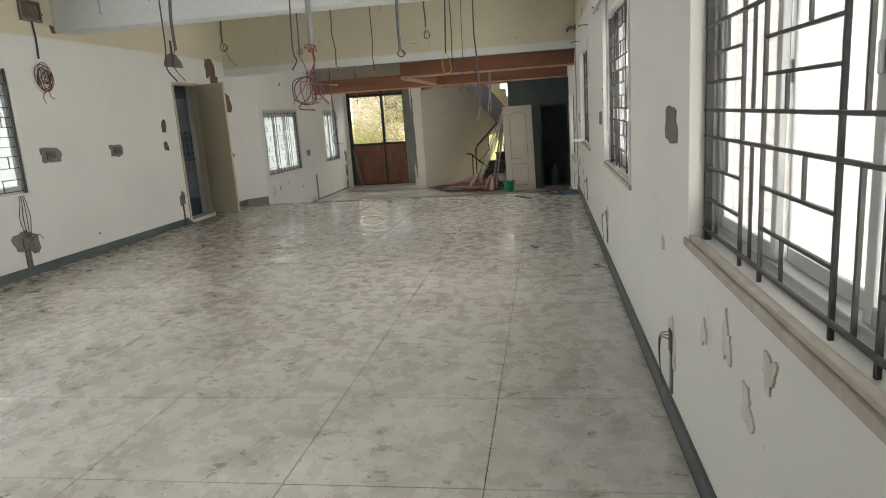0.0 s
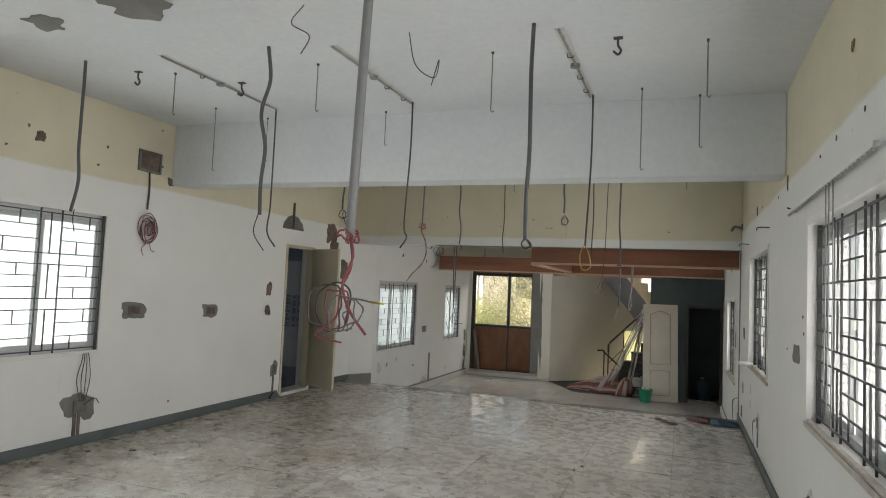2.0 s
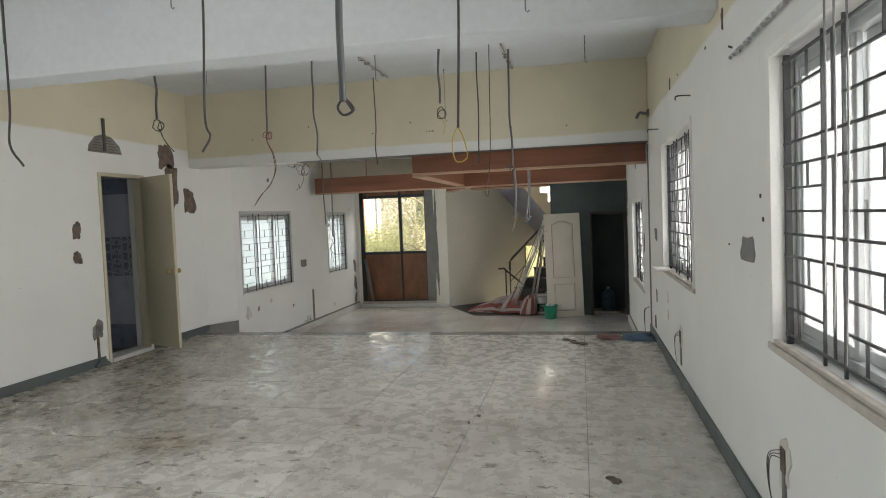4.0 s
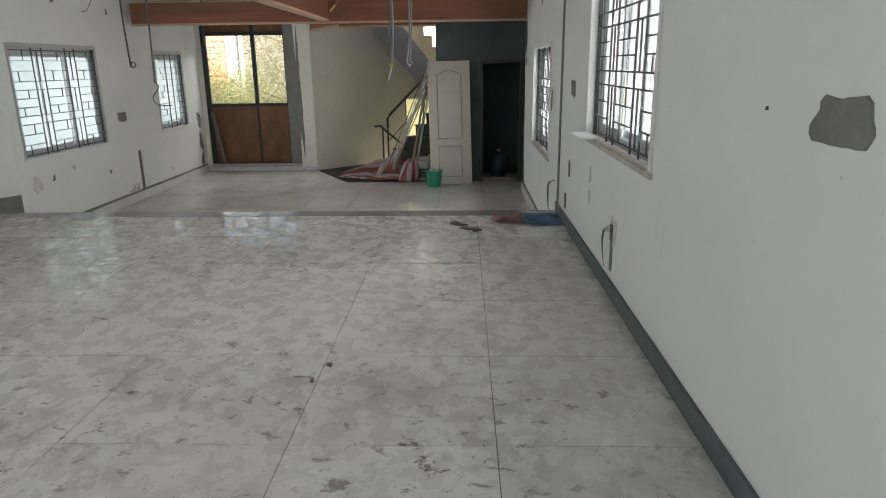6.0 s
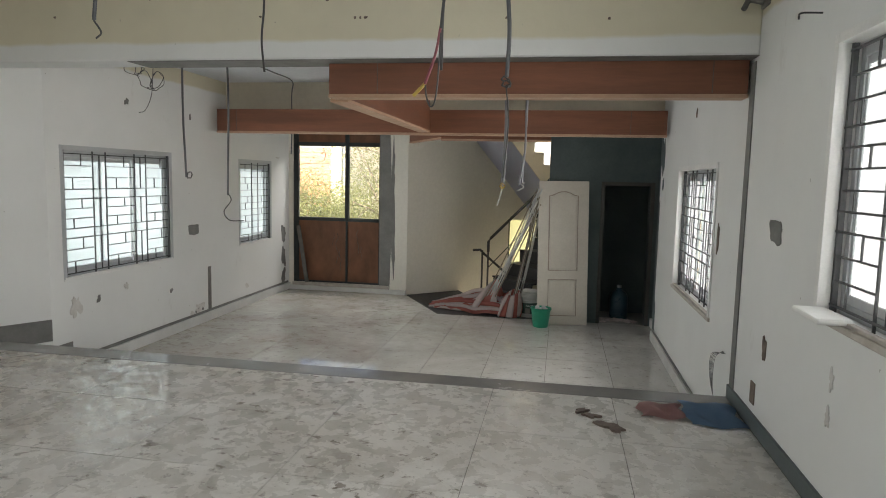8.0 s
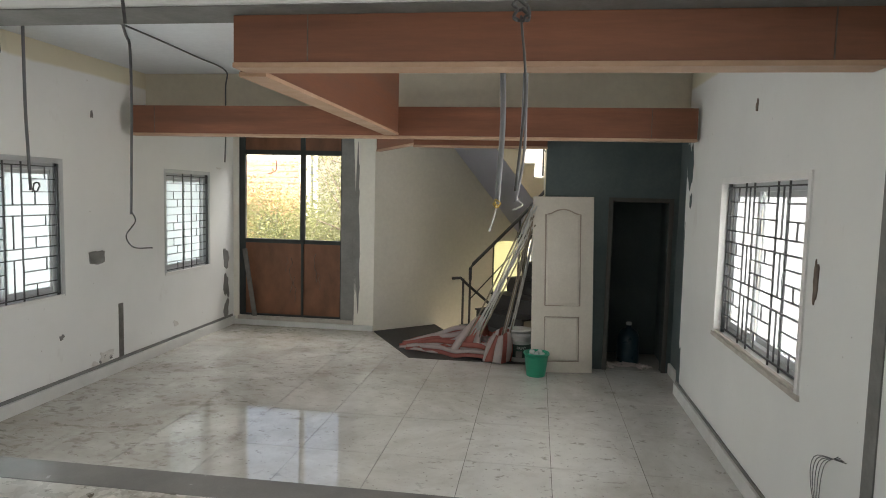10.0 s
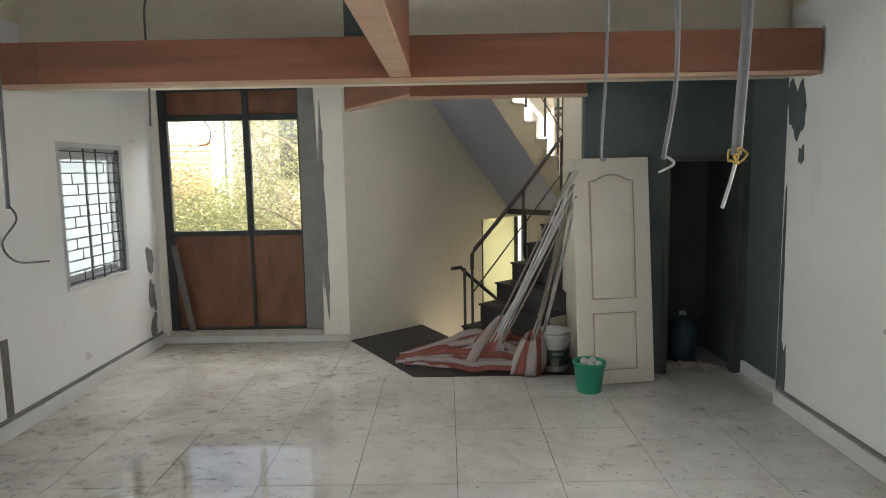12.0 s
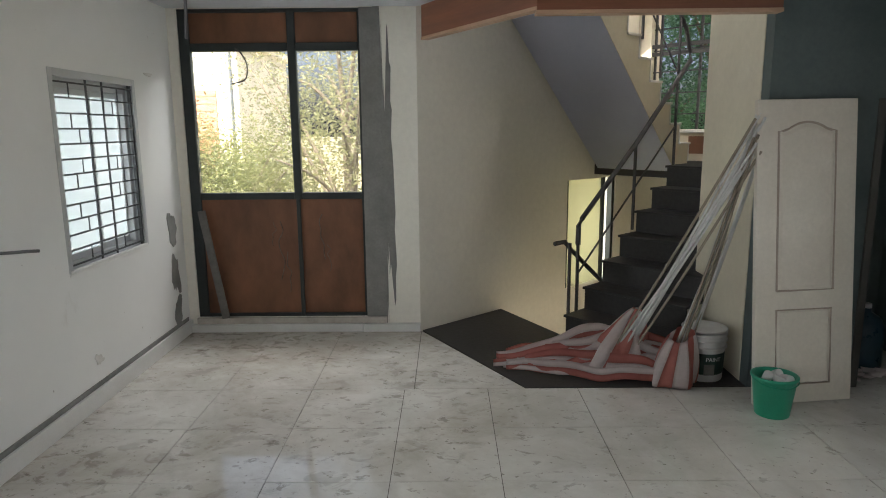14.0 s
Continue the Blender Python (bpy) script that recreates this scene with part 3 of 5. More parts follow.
def window(name, m, w, h, wide, label, reveal, gy, glazing, surround):
    win = empty(name, m, label, "window", kind="structure")
    bm = bmesh.new()
    for x0, x1, z0, z1 in ((-0.035, 0.012, -0.0, h + 0.035), (w - 0.012, w + 0.035, 0.0, h + 0.035), (0.013, w - 0.013, h - 0.012, h + 0.035)):
        add_box(bm, x0, x1, -0.012 if gy > 0.05 else -0.004, T + 0.01, z0, z1, 0.003)
    part("surround", bm, surround, win, "painted reveal")
    bm = box(-0.05, w + 0.05, -0.018, T + 0.03, -0.035, -0.001, 0.006) if gy > 0.05 else box(-0.03, w + 0.03, -0.005, T + 0.03, -0.02, -0.001, 0.003)
    add_box(bm, -0.02, w + 0.02, -0.008, 0.022, 0.0, 0.018, 0.004)
    part("sill", bm, reveal, win, "dusty stone sill with a broken edge")
    bm = bmesh.new()
    fy0, fy1 = gy + 0.035, gy + 0.115
    for x0, x1, z0, z1 in ((0.012, 0.055, 0.0, h - 0.012), (w - 0.055, w - 0.012, 0.0, h - 0.012), (0.055, w - 0.055, 0.0, 0.055), (0.055, w - 0.055, h - 0.075, h - 0.012)):
        add_box(bm, x0, x1, fy0, fy1, z0, z1, 0.003)
    part("window_frame", bm, m_alu, win, "grey aluminium sliding frame")
    n = 3 if wide == 3 else 2
    pw = (w - 0.10) / n
    for k in range(n):
        x0, x1 = 0.05 + k * pw - 0.015, 0.05 + (k + 1) * pw + 0.015
        yy = gy + 0.045 + 0.032 * (k % 2)
        bm = bmesh.new()
        for a, b, c, d in ((x0, x0 + 0.04, 0.056, h - 0.076), (x1 - 0.04, x1, 0.056, h - 0.076), (x0 + 0.041, x1 - 0.041, 0.056, 0.10), (x0 + 0.041, x1 - 0.041, h - 0.115, h - 0.076)):
            add_box(bm, a, b, yy, yy + 0.022, c, d, 0.003)
        sash = part("sash", bm, m_alu, win)
        p = part("pane", box(x0 + 0.036, x1 - 0.036, yy + 0.009, yy + 0.013, 0.096, h - 0.111), glazing, sash, "hazy pale glass")
        p.visible_shadow = False
        if k:
            part("latch", box(x0 + 0.014, x0 + 0.026, yy - 0.010, yy, h * 0.44, h * 0.49, 0.003), m_alu, sash)
    grille(win, w, h, wide, gy)
    return win


for i, (y, z, w, h) in enumerate(RIGHT_WINDOWS):
    window("window_%d" % (i + 1), on_right(y, z), w, h, 3, "grilled aluminium sliding window with a dusty white reveal", m_sillstone, 0.055, m_pane, m_white)
for i, (y, z, w, h) in enumerate(LEFT_WINDOWS):
    window("window_%d" % (i + 10), on_left(y, z), w, h, 3 if w > 1.5 else 2, "grilled aluminium sliding window with hazy panes", m_white, 0.02, m_pane_tinted, m_white if y < 12 else m_alu)

# ---- entrance door ----
door = empty("door_1", pose(EX0, YB, EZ0), "two-leaf entrance door with glazed tops and brown panels", "door", kind="structure")
EW, EH = EX1 - EX0, EZ1 - EZ0
FW = EW - 0.165    # width up to the cement jamb
bm = bmesh.new()
MX, RZ, TZ = 0.98, 1.16, 2.40
for x0, x1, z0, z1 in ((0.0, 0.09, 0.0, EH), (FW - 0.02, FW, 0.0, EH), (MX - 0.035, MX + 0.035, RZ - 0.06, EH), (MX - 0.02, MX + 0.014, 0.0, RZ - 0.061), (0.091, MX - 0.036, TZ, TZ + 0.07), (MX + 0.036, FW - 0.021, TZ, TZ + 0.07),
                       (0.091, MX - 0.036, RZ - 0.06, RZ), (MX + 0.036, FW - 0.021, RZ - 0.06, RZ), (0.091, FW - 0.021, EH - 0.03, EH), (0.091, MX - 0.021, 0.0, 0.03), (MX + 0.015, FW - 0.021, 0.0, 0.03)):
    add_box(bm, x0, x1, 0.02, 0.09, z0, z1, 0.004)
part("door_frame", bm, m_doorframe, door, "dark metal door frame")
for x0, x1 in ((0.091, MX - 0.036), (MX + 0.036, FW - 0.021)):
    part("panel", box(x0 if x0 < MX else MX + 0.0145, x1 if x1 > MX else MX - 0.0205, 0.045, 0.075, 0.031, RZ - 0.061), m_doorbrown, door, "weathered brown board panel")
    part("panel", box(x0, x1, 0.045, 0.075, TZ + 0.071, EH - 0.031), m_doorbrown, door, "weathered brown board panel")
    gl = part("pane", box(x0, x1, 0.055, 0.060, RZ + 0.001, TZ - 0.001), m_clear, door, "clear door glass")
    gl.visible_shadow = False
part("jamb", box(FW + 0.001, EW + 0.012, -0.006, 0.12, 0.0, EH), m_plaster, door, "raw cement jamb")
board = thing("loose_board", box(-0.035, 0.035, 0.0, 0.02, 0.0, 1.02, 0.004), m_box, "dusty grey board leaning against the entrance door", "board")
board.matrix_world = pose(EX0 + 0.27, YB - 0.05, EZ0, 0, -9, 0)
thing("hanging_cable", tube([(EX0 + 0.50, YB - 0.01, EZ0 + TZ + 0.02), (EX0 + 0.55, YB - 0.02, EZ0 + TZ - 0.02), (EX0 + 0.60, YB - 0.03, EZ0 + TZ - 0.12), (EX0 + 0.58, YB - 0.03, EZ0 + TZ - 0.24), (EX0 + 0.46, YB - 0.03, EZ0 + TZ - 0.28)], 0.007, 6), m_darkcable, "curl of dark cable hanging over the door glass", "cable", smooth=True)
for k, (cx, cz, cl) in enumerate(((0.80, 0.62, 0.55), (0.86, 0.42, 0.38), (1.18, 0.75, 0.42), (1.24, 0.55, 0.25), (0.74, 0.78, 0.22))):
    rr = random.Random(k + 40)
    part("crack", tube([(cx + rr.uniform(-0.025, 0.025), 0.0435, cz + cl * (0.5 - j / 6)) for j in range(7)], 0.0045 if k < 3 else 0.003, 5), m_hole, door, "dark crack in the board")
structure("entrance_step", box(EX0 - 0.01, EX1 + 0.02, YB - 0.03, YB + 0.12, -0.427, EZ0 - 0.002, 0.006), m_sillstone, "dusty stone threshold under the entrance door", "threshold")
bm = box(XLF + 0.02, -3.80, YB - 0.045, YB - 0.001, F, -0.429, 0.004)
add_box(bm, -3.796, -3.27, YB - 0.06, YB - 0.001, F, -0.432, 0.004)
structure("baseboard_entrance", bm, m_whiteskirt, "white stone skirting under the entrance door", "skirting")
ragged = thing("plaster_edge", blob(0.12, 2.6, 7, 0.5, 60, 0.004, 0.9), m_plaster, "ragged cement edge beside the door jamb", "plaster patch")
ragged.matrix_world = pose(-3.57, YB, 1.0)

# ---- skirtings ----
bm = box(XR - 0.018, XR, Y0, YS - 0.02, 0.0, 0.10, 0.003)
structure("baseboard_right", bm, m_teal, "dark stone skirting with a dirty top edge", "skirting")
bm = box(XL, XL + 0.018, Y0, D0 - 0.06, 0.0, 0.10, 0.003)
add_box(bm, XL, XL + 0.018, D1 + 0.02, 11.83, 0.0, 0.10, 0.003)
structure("baseboard_left", bm, m_teal, "dark stone skirting with a dirty top edge", "skirting")
bm = box(XLF, XLF + 0.03, 12.62, YB - 0.001, F, F + 0.12, 0.004)
structure("baseboard_left_low", bm, m_whiteskirt, "white stone skirting along the lower floor", "skirting")
bm = box(XR - 0.03, XR, YS + 0.02, YE - 0.022, F, F + 0.12, 0.004)
add_box(bm, XN - 0.03, XN, YE + 0.01, PY - 0.002, F, F + 0.12, 0.004)
structure("baseboard_right_low", bm, m_whiteskirt, "white stone skirting along the lower floor", "skirting")
structure("skirting_bed_left", box(XLF, XLF + 0.012, 12.62, YB - 0.05, F + 0.121, F + 0.155, 0.003), m_plaster, "rough cement bed above the skirting", "skirting")
structure("skirting_bed_right", box(XR - 0.012, XR, YS + 0.05, YE - 0.022, F + 0.121, F + 0.15, 0.003), m_plaster, "rough cement bed above the skirting", "skirting")

# ---- brown boxed beams ----


def boxed(name, x0, x1, y0, y1, z0, z1, joints=()):
    b = empty(name, pose(0, 0, 0), "boxed beam of reddish brown stained board with a pale lower edge", "boxed beam", "brown boxed beams")
    part("board", box(x0, x1, y0, y1, z0 + 0.026, z1, 0.002), m_brownbeam, b)
    part("edge_strip", box(x0 - 0.004, x1 + 0.004, y0 - 0.006, y1 + 0.006, z0, z0 + 0.025, 0.003), m_paletrim, b, "pale wood edge strip")
    for j in joints:
        part("joint", box(j - 0.003, j + 0.003, y0 - 0.004, y0 - 0.0005, z0 + 0.03, z1 - 0.002), m_hole, b)
    return b


boxed("boxed_beam", -2.46, XR - 0.02, BY + 0.15, BY + 0.30, 2.112, 2.364, (-2.08, 0.30))
boxed("boxed_beam", XLF + 0.15, XR - 0.03, 15.10, 15.22, 2.065, 2.378, (-5.0, 0.10))
boxed("boxed_beam", -2.50, -2.36, BY + 0.305, 15.095, 2.095, CEIL2 - 0.02)
boxed("boxed_beam", -2.43, -0.86, 16.29, PY - 0.004, 2.065, 2.33)
b = empty("boxed_beam", pose(-2.43, 16.29, 0, 0, 0, math.degrees(math.atan2(1.42, -0.82))), "boxed beam of reddish brown stained board with a pale lower edge", "boxed beam", "brown boxed beams")
part("board", box(0.0, 1.58, -0.06, 0.0, 2.115, 2.37, 0.002), m_brownbeam, b)
part("edge_strip", box(0.0, 1.58, -0.066, 0.006, 2.09, 2.114, 0.003), m_paletrim, b, "pale wood edge strip")
tagged(thing("plaster_patch", box(-2.89, -2.63, 15.59, 15.6215, 2.30, 2.76), m_darkplaster, "dark raw patch on the beam above the brown board", "plaster patch"))

# ---- staircase ----
ANG = math.degrees(math.atan2(UY, UX))
ST = pose(S0X, S0Y, 0, 0, 0, ANG)      # local x climbs, local -y is the width of the lower flight
stair = empty("staircase", ST, "dog-leg stair with black granite steps and a black iron rail", "staircase", kind="structure")
RISE, GO, N1 = 0.209, 0.277, 7
for i in range(N1):
    x = GO * i
    part("riser", box(x, x + 0.02, -0.98, 0.0, F + RISE * i, F + RISE * (i + 1) - 0.022), m_granite, stair, "black granite riser")
    part("tread", box(x - 0.02, x + GO + 0.02, -0.99, 0.015, F + RISE * (i + 1) - 0.022, F + RISE * (i + 1), 0.004), m_granite, stair, "black granite tread")
    part("step_core", box(x + 0.021, x + GO + 0.02, -0.97, -0.005, F - 0.3 + RISE * i, F + RISE * (i + 1) - 0.023), m_cream, stair)
LZ = F + RISE * N1
LX0 = GO * (N1 - 1) + 0.02
part("landing", box(LX0 + 0.256, 2.75, -0.99, 1.2, LZ - 0.15, LZ - 0.001), m_granite, stair, "black granite half landing")
# upper flight beside the slanting wall
NU, UR, UG = 13, 0.206, 0.215     # steps of the upper flight, their rise and going
XU = 2.19
prof = [(XU, LZ - 0.16)]
for j in range(NU):
    x = XU - UG * j
    prof += [(x, LZ + UR * (j + 1)), (x - UG, LZ + UR * (j + 1))]
xe = XU - UG * NU
ze = 2.765 - 0.98 * xe
prof += [(xe, ze), (2.02, LZ - 0.153)]
bm = bmesh.new()
a = [bm.verts.new((x, 0.06, z)) for x, z in prof]
c = [bm.verts.new((x, 1.03, z)) for x, z in prof]
for k in range(len(prof)):
    q = (k + 1) % len(prof)
    bm.faces.new((a[k], a[q], c[q], c[k]))
bm.faces.new(a[::-1])
bm.faces.new(c)
part("upper_flight", bm, m_cream, stair, "cream painted upper flight")
bm = bmesh.new()
vs = [bm.verts.new((x, y, z - 0.004)) for x, z, y in ((xe, ze, 0.062), (2.02, LZ - 0.153, 0.062), (2.02, LZ - 0.153, 1.028), (xe, ze, 1.028))]
bm.faces.new(vs)
bmesh.ops.solidify(bm, geom=bm.faces[:], thickness=0.003)
part("soffit", bm, m_soffit, stair, "bluish grey painted soffit")
for j in range(NU):
    x = XU - UG * j
    part("tread", box(x - UG, x + 0.02, 0.04, 1.02, LZ + UR * (j + 1), LZ + UR * (j + 1) + 0.022, 0.003), m_whiteskirt, stair, "white stone tread")
    part("riser", box(x, x + 0.012, 0.05, 1.02, LZ + UR * j + 0.022, LZ + UR * (j + 1) - 0.001), m_whiteskirt, stair, "white stone riser")
part("lower_flight", box(-0.4, 2.2, 0.04, 1.02, -2.5, -1.9), m_granite, stair)
# rail
part("handrail", tube([(0.15, 0.0, 0.32), (0.15, 0.0, 0.49), (0.20, 0.0, 0.55), (1.05, 0.0, 1.20), (2.03, 0.0, 2.03)], 0.024, 8, None, False), m_iron, stair, "black iron handrail")
part("handrail", tube([(-0.12, 0.05, 0.355), (0.02, 0.05, 0.355), (0.12, 0.05, 0.27), (0.75, 0.05, -0.20)], 0.02, 8, None, False), m_iron, stair, "black iron handrail of the flight down")
for x, z0, z1 in ((0.15, -0.33, 0.34), (0.03, -0.33, 0.35), (1.04, LZ - 0.60, 1.19), (1.78, LZ, 1.82)):
    part("rail_post", box(x - 0.011, x + 0.011, -0.011, 0.011, z0, z1), m_iron, stair)
part("mid_rail", tube([(0.15, 0.0, 0.05), (1.77, 0.0, 1.35)], 0.009, 6, None, False), m_iron, stair)
part("handrail", tube([(2.03, 0.0, 2.03), (2.08, 0.04, 2.12), (1.98, 0.04, 2.34), (0.0, 0.04, 4.22)], 0.022, 8, None, False), m_iron, stair)
for k in range(5):
    x = 1.86 - 0.36 * k
    part("rail_post", box(x - 0.01, x + 0.01, 0.03, 0.05, LZ + UR + 0.958 * (XU - x), 2.34 + 0.95 * (1.98 - x)), m_iron, stair)
part("mid_rail", tube([(1.90, 0.04, 1.85), (0.0, 0.04, 3.66)], 0.009, 6, None, False), m_iron, stair)
# end wall of the half landing with a barred opening
E0 = ST @ Matrix.Translation((2.78, 1.25, 0)) @ pose(0, 0, 0, 0, 0, -90)
structure("wall_landing", wall_cells(3.2, -2.6, 5.0, [(0.35, 2.1, 1.32, 3.1)]), m_cream, "cream wall of the stair landing with a barred window", "wall", E0)
lw = empty("window_9", E0, "barred landing window open to foliage", "window", kind="structure")
for k in range(7):
    shared("bar", unit, lw, Matrix.Translation((1.225, 0.08, 1.50 + 0.25 * k)) @ Matrix.Diagonal((1.75, 0.014, 0.014, 1)))
for k in range(4):
    shared("bar", unit, lw, Matrix.Translation((0.36 + 0.575 * k, 0.10, 2.21)) @ Matrix.Diagonal((0.03, 0.02, 1.78, 1)))
for z in (2.21, 2.30):
    part("guard_rail", box(0.33, 2.12, 0.03, 0.07, z - 0.022, z + 0.022, 0.004), m_iron, lw, "thick black iron guard rail")
part("sill", box(0.30, 2.15, -0.04, 0.26, 1.28, 1.319, 0.005), m_whiteskirt, lw)
part("panel", box(0.9, 1.9, -0.015, -0.001, LZ + 0.08, 1.24), m_doorbrown, lw)
w2 = empty("window_8", SW, "narrow glazed opening beside the stair", "window", kind="structure")
for x0, x1 in ((2.22, 2.27), (2.95, 3.00), (3.15, 3.20)):
    part("window_frame", box(x0, x1, 0.02, 0.09, -0.50, 0.76, 0.003), m_doorframe, w2)
gp = part("pane", box(2.27, 2.95, 0.05, 0.056, -0.50, 0.76), m_pane_stair, w2, "hazy pale glass")
gp.visible_shadow = False
# right side of the stair, past the end wall
structure("wall_stair_right", box(1.02, 2.78, -1.15, -1.0, F - 0.1, 5.0), m_cream, "cream wall on the inner side of the stair", "wall", ST)
structure("floor_basement", box(-6.0, 3.0, 16.4, 23.0, -2.75, -2.6), m_plaster, "cement floor at the bottom of the stairwell", "floor")
structure("roof_stair", box(-3.4, 2.6, 17.5, 23.0, 5.0, 5.1), m_ceil, "white soffit at the top of the stairwell", "ceiling")
# out of view; added to stop sun passing over the low entrance ceiling
structure("sun_screen_upper", box(-5.6, 2.7, 16.48, 16.60, 2.475, 5.12), m_render, "unseen rendered wall added above the entrance to block sun", "wall")
# granite landing at the foot
structure("granite_landing", prism([(-2.455, 16.386), (-0.866, 16.386), (-0.866, 17.2), (-1.30, 16.86), (-1.96, 17.56), (-2.46, 18.50), (-3.25, 17.78)], F - 0.12, F + 0.003), m_granite, "black granite landing at the foot of the stair", "landing")

# lamp standing in for sky light at the glazed opening beside the stair
p8 = SW @ Vector((2.7, 0.6, 0.13))
area_light("daylight_fill", p8, SW @ Vector((2.7, 0.0, 0.13)), 1.0, 1.3, 4.8, (1.0, 0.95, 0.74))
# added fill lamp under the closed stairwell roof, where no opening exists
p_fill = ST @ Vector((1.3, 0.0, 4.92))
area_light("daylight_fill", p_fill, ST @ Vector((1.3, -0.05, 2.0)), 2.2, 1.8, 0.5, (1.0, 0.93, 0.80))
# unseen lamp outside above the entrance door, added for sky light through its glass
area_light("daylight_fill", (-4.5, YB + 0.95, 3.0), (-3.9, 15.3, 0.0), 1.9, 1.0, 26.0, DAY)

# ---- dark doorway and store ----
# added dark sheet over the side wall, its colour standing for shade
structure("store_shade_lining", box(XN - 0.02, XN - 0.002, PY + 0.122, 17.298, F, 2.298), m_darkplaster, "side lining of a small store, added to hold its shade", "wall")
dw = empty("door_2", pose(-0.08, PY, F), "dark empty doorway with a brown wooden frame", "door", kind="structure")
for x0, x1, z0, z1 in ((-0.05, 0.0, 0.0, 2.03), (0.625, 0.675, 0.0, 2.03), (0.001, 0.624, 1.98, 2.03)):
    part("door_frame", box(x0, x1, -0.02, 0.13, z0, z1, 0.004), m_darkframe, dw, "dark wooden door frame")
bottle = empty("water_bottle", pose(0.22, 16.80, F), "large blue water bottle standing in the dark store", "bottle")
part("body", lathe([(0.12, 0.0), (0.135, 0.02), (0.135, 0.15), (0.128, 0.17), (0.135, 0.19), (0.135, 0.33), (0.10, 0.40), (0.035, 0.44), (0.03, 0.47)]), m_blueplastic, bottle, smooth=True)
part("cap", lathe([(0.034, 0.47), (0.034, 0.50), (0.03, 0.505)]), m_bucketwhite, bottle)
rubble = thing("rubbish", bmesh.new(), m_tarpwhite, "crumpled pale plastic scraps on the store floor", "rubbish", kind="stuff")
bm = bmesh.new()
rnd = random.Random(5)
for k in range(26):
    x, y = rnd.uniform(-0.05, 0.45), rnd.uniform(16.50, 16.68)
    add_box(bm, -0.5, 0.5, -0.5, 0.5, -0.5, 0.5)
    bm.verts.ensure_lookup_table()
    for v in bm.verts[-8:]:
        v.co = Vector((x, y, F + 0.018)) + Matrix.Rotation(rnd.uniform(0, 3), 3, 'Z') @ Vector((v.co.x * rnd.uniform(0.04, 0.12), v.co.y * 0.05, v.co.z * rnd.uniform(0.01, 0.035)))
bm.to_mesh(rubble.data)
bm.free()
rubble.data.materials.append(m_tarpwhite)

# ---- washroom behind the left-hand doorway ----
WX = XL - T
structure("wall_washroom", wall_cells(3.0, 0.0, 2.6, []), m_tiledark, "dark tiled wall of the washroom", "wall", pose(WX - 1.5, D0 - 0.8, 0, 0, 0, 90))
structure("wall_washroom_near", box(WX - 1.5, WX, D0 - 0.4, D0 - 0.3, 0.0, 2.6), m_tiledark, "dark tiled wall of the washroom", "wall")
far = structure("wall_washroom_far", box(WX - 1.5, WX, D1 + 0.06, D1 + 0.16, 0.0, 2.6), m_bluetile, "pale blue-grey tiled wall with darker border bands", "wall")
for z0, z1 in ((0.0, 0.32), (0.95, 1.45), (2.0, 2.2)):
    part("border_tile", box(WX - 1.5, WX, D1 + 0.052, D1 + 0.059, z0, z1), m_tiledark, far)
PET = bmesh.new()
for k in range(5):
    a = 2 * math.pi * k / 5
    for q in range(1, 3):
        m0 = Matrix.Translation((0.026 * q * math.cos(a + 0.4 * q), 0.0, 0.026 * q * math.sin(a + 0.4 * q))) @ Matrix.Rotation(-a, 4, 'Y') @ Matrix.Diagonal((0.020, 0.004, 0.011, 1))
        bmesh.ops.create_icosphere(PET, subdivisions=1, radius=1.0, matrix=m0)
petals = mesh_from(PET, "petals", m_bluetile)
for i in range(7):
    for j in range(4):
        shared("petals", petals, far, pose(WX - 0.07 - 0.125 * i, D1 + 0.051, 1.01 + 0.125 * j, 0, 37 * (i + 2 * j), 0))
structure("ceiling_washroom", box(WX - 1.5, WX, D0 - 0.4, D1 + 0.16, 2.6, 2.7), m_ceil, "washroom ceiling", "ceiling")
structure("floor_washroom", box(WX - 1.5, WX, D0 - 0.4, D1 + 0.16, -0.1, 0.0), m_plaster, "washroom floor", "floor")
wd = empty("door_3", pose(XL, D0, 0), "open flush door with a brass knob in a pale frame", "door", kind="structure")
bm = bmesh.new()
for y0, y1, z0, z1 in ((0.0, 0.045, 0.0, DTOP), (D1 - D0 - 0.045, D1 - D0, 0.0, DTOP), (0.046, D1 - D0 - 0.046, DTOP - 0.045, DTOP)):
    add_box(bm, -0.12, 0.012, y0, y1, z0, z1, 0.003)
part("door_frame", bm, m_leaf2, wd, "pale painted door frame")
part("sill", box(-T, 0.03, 0.046, D1 - D0 - 0.046, 0.0, 0.05, 0.008), m_whiteskirt, wd, "white stone door sill")
leaf = part("door_leaf", box(0.0, 0.68, -0.035, 0.0, 0.08, DTOP - 0.03, 0.003), m_leaf2, wd, "flush cream laminate door leaf standing open")
leaf.matrix_local = pose(0.014, D1 - D0 - 0.03, 0, 0, 0, -25)
for s in (-1, 1):
    kn = part("knob", lathe([(0.028, 0.0), (0.028, 0.006), (0.012, 0.01), (0.012, 0.035), (0.027, 0.045), (0.03, 0.06), (0.02, 0.072), (0.004, 0.075)], 18), m_brass, leaf, "brass door knob", True)
    kn.matrix_local = pose(0.62, -0.035 if s < 0 else 0.0, 1.02, 90 if s < 0 else -90, 0, 0)

# ---- leaning panelled door leaf ----
ld = empty("door_leaf", pose(-0.955, 16.06, F, -5.3, -0.7, 6.4), "ivory panelled door leaf leaning against the partition", "door leaf")
part("board", box(0.0, 0.70, 0.0, 0.035, 0.0, 2.03, 0.004), m_leaf, ld)


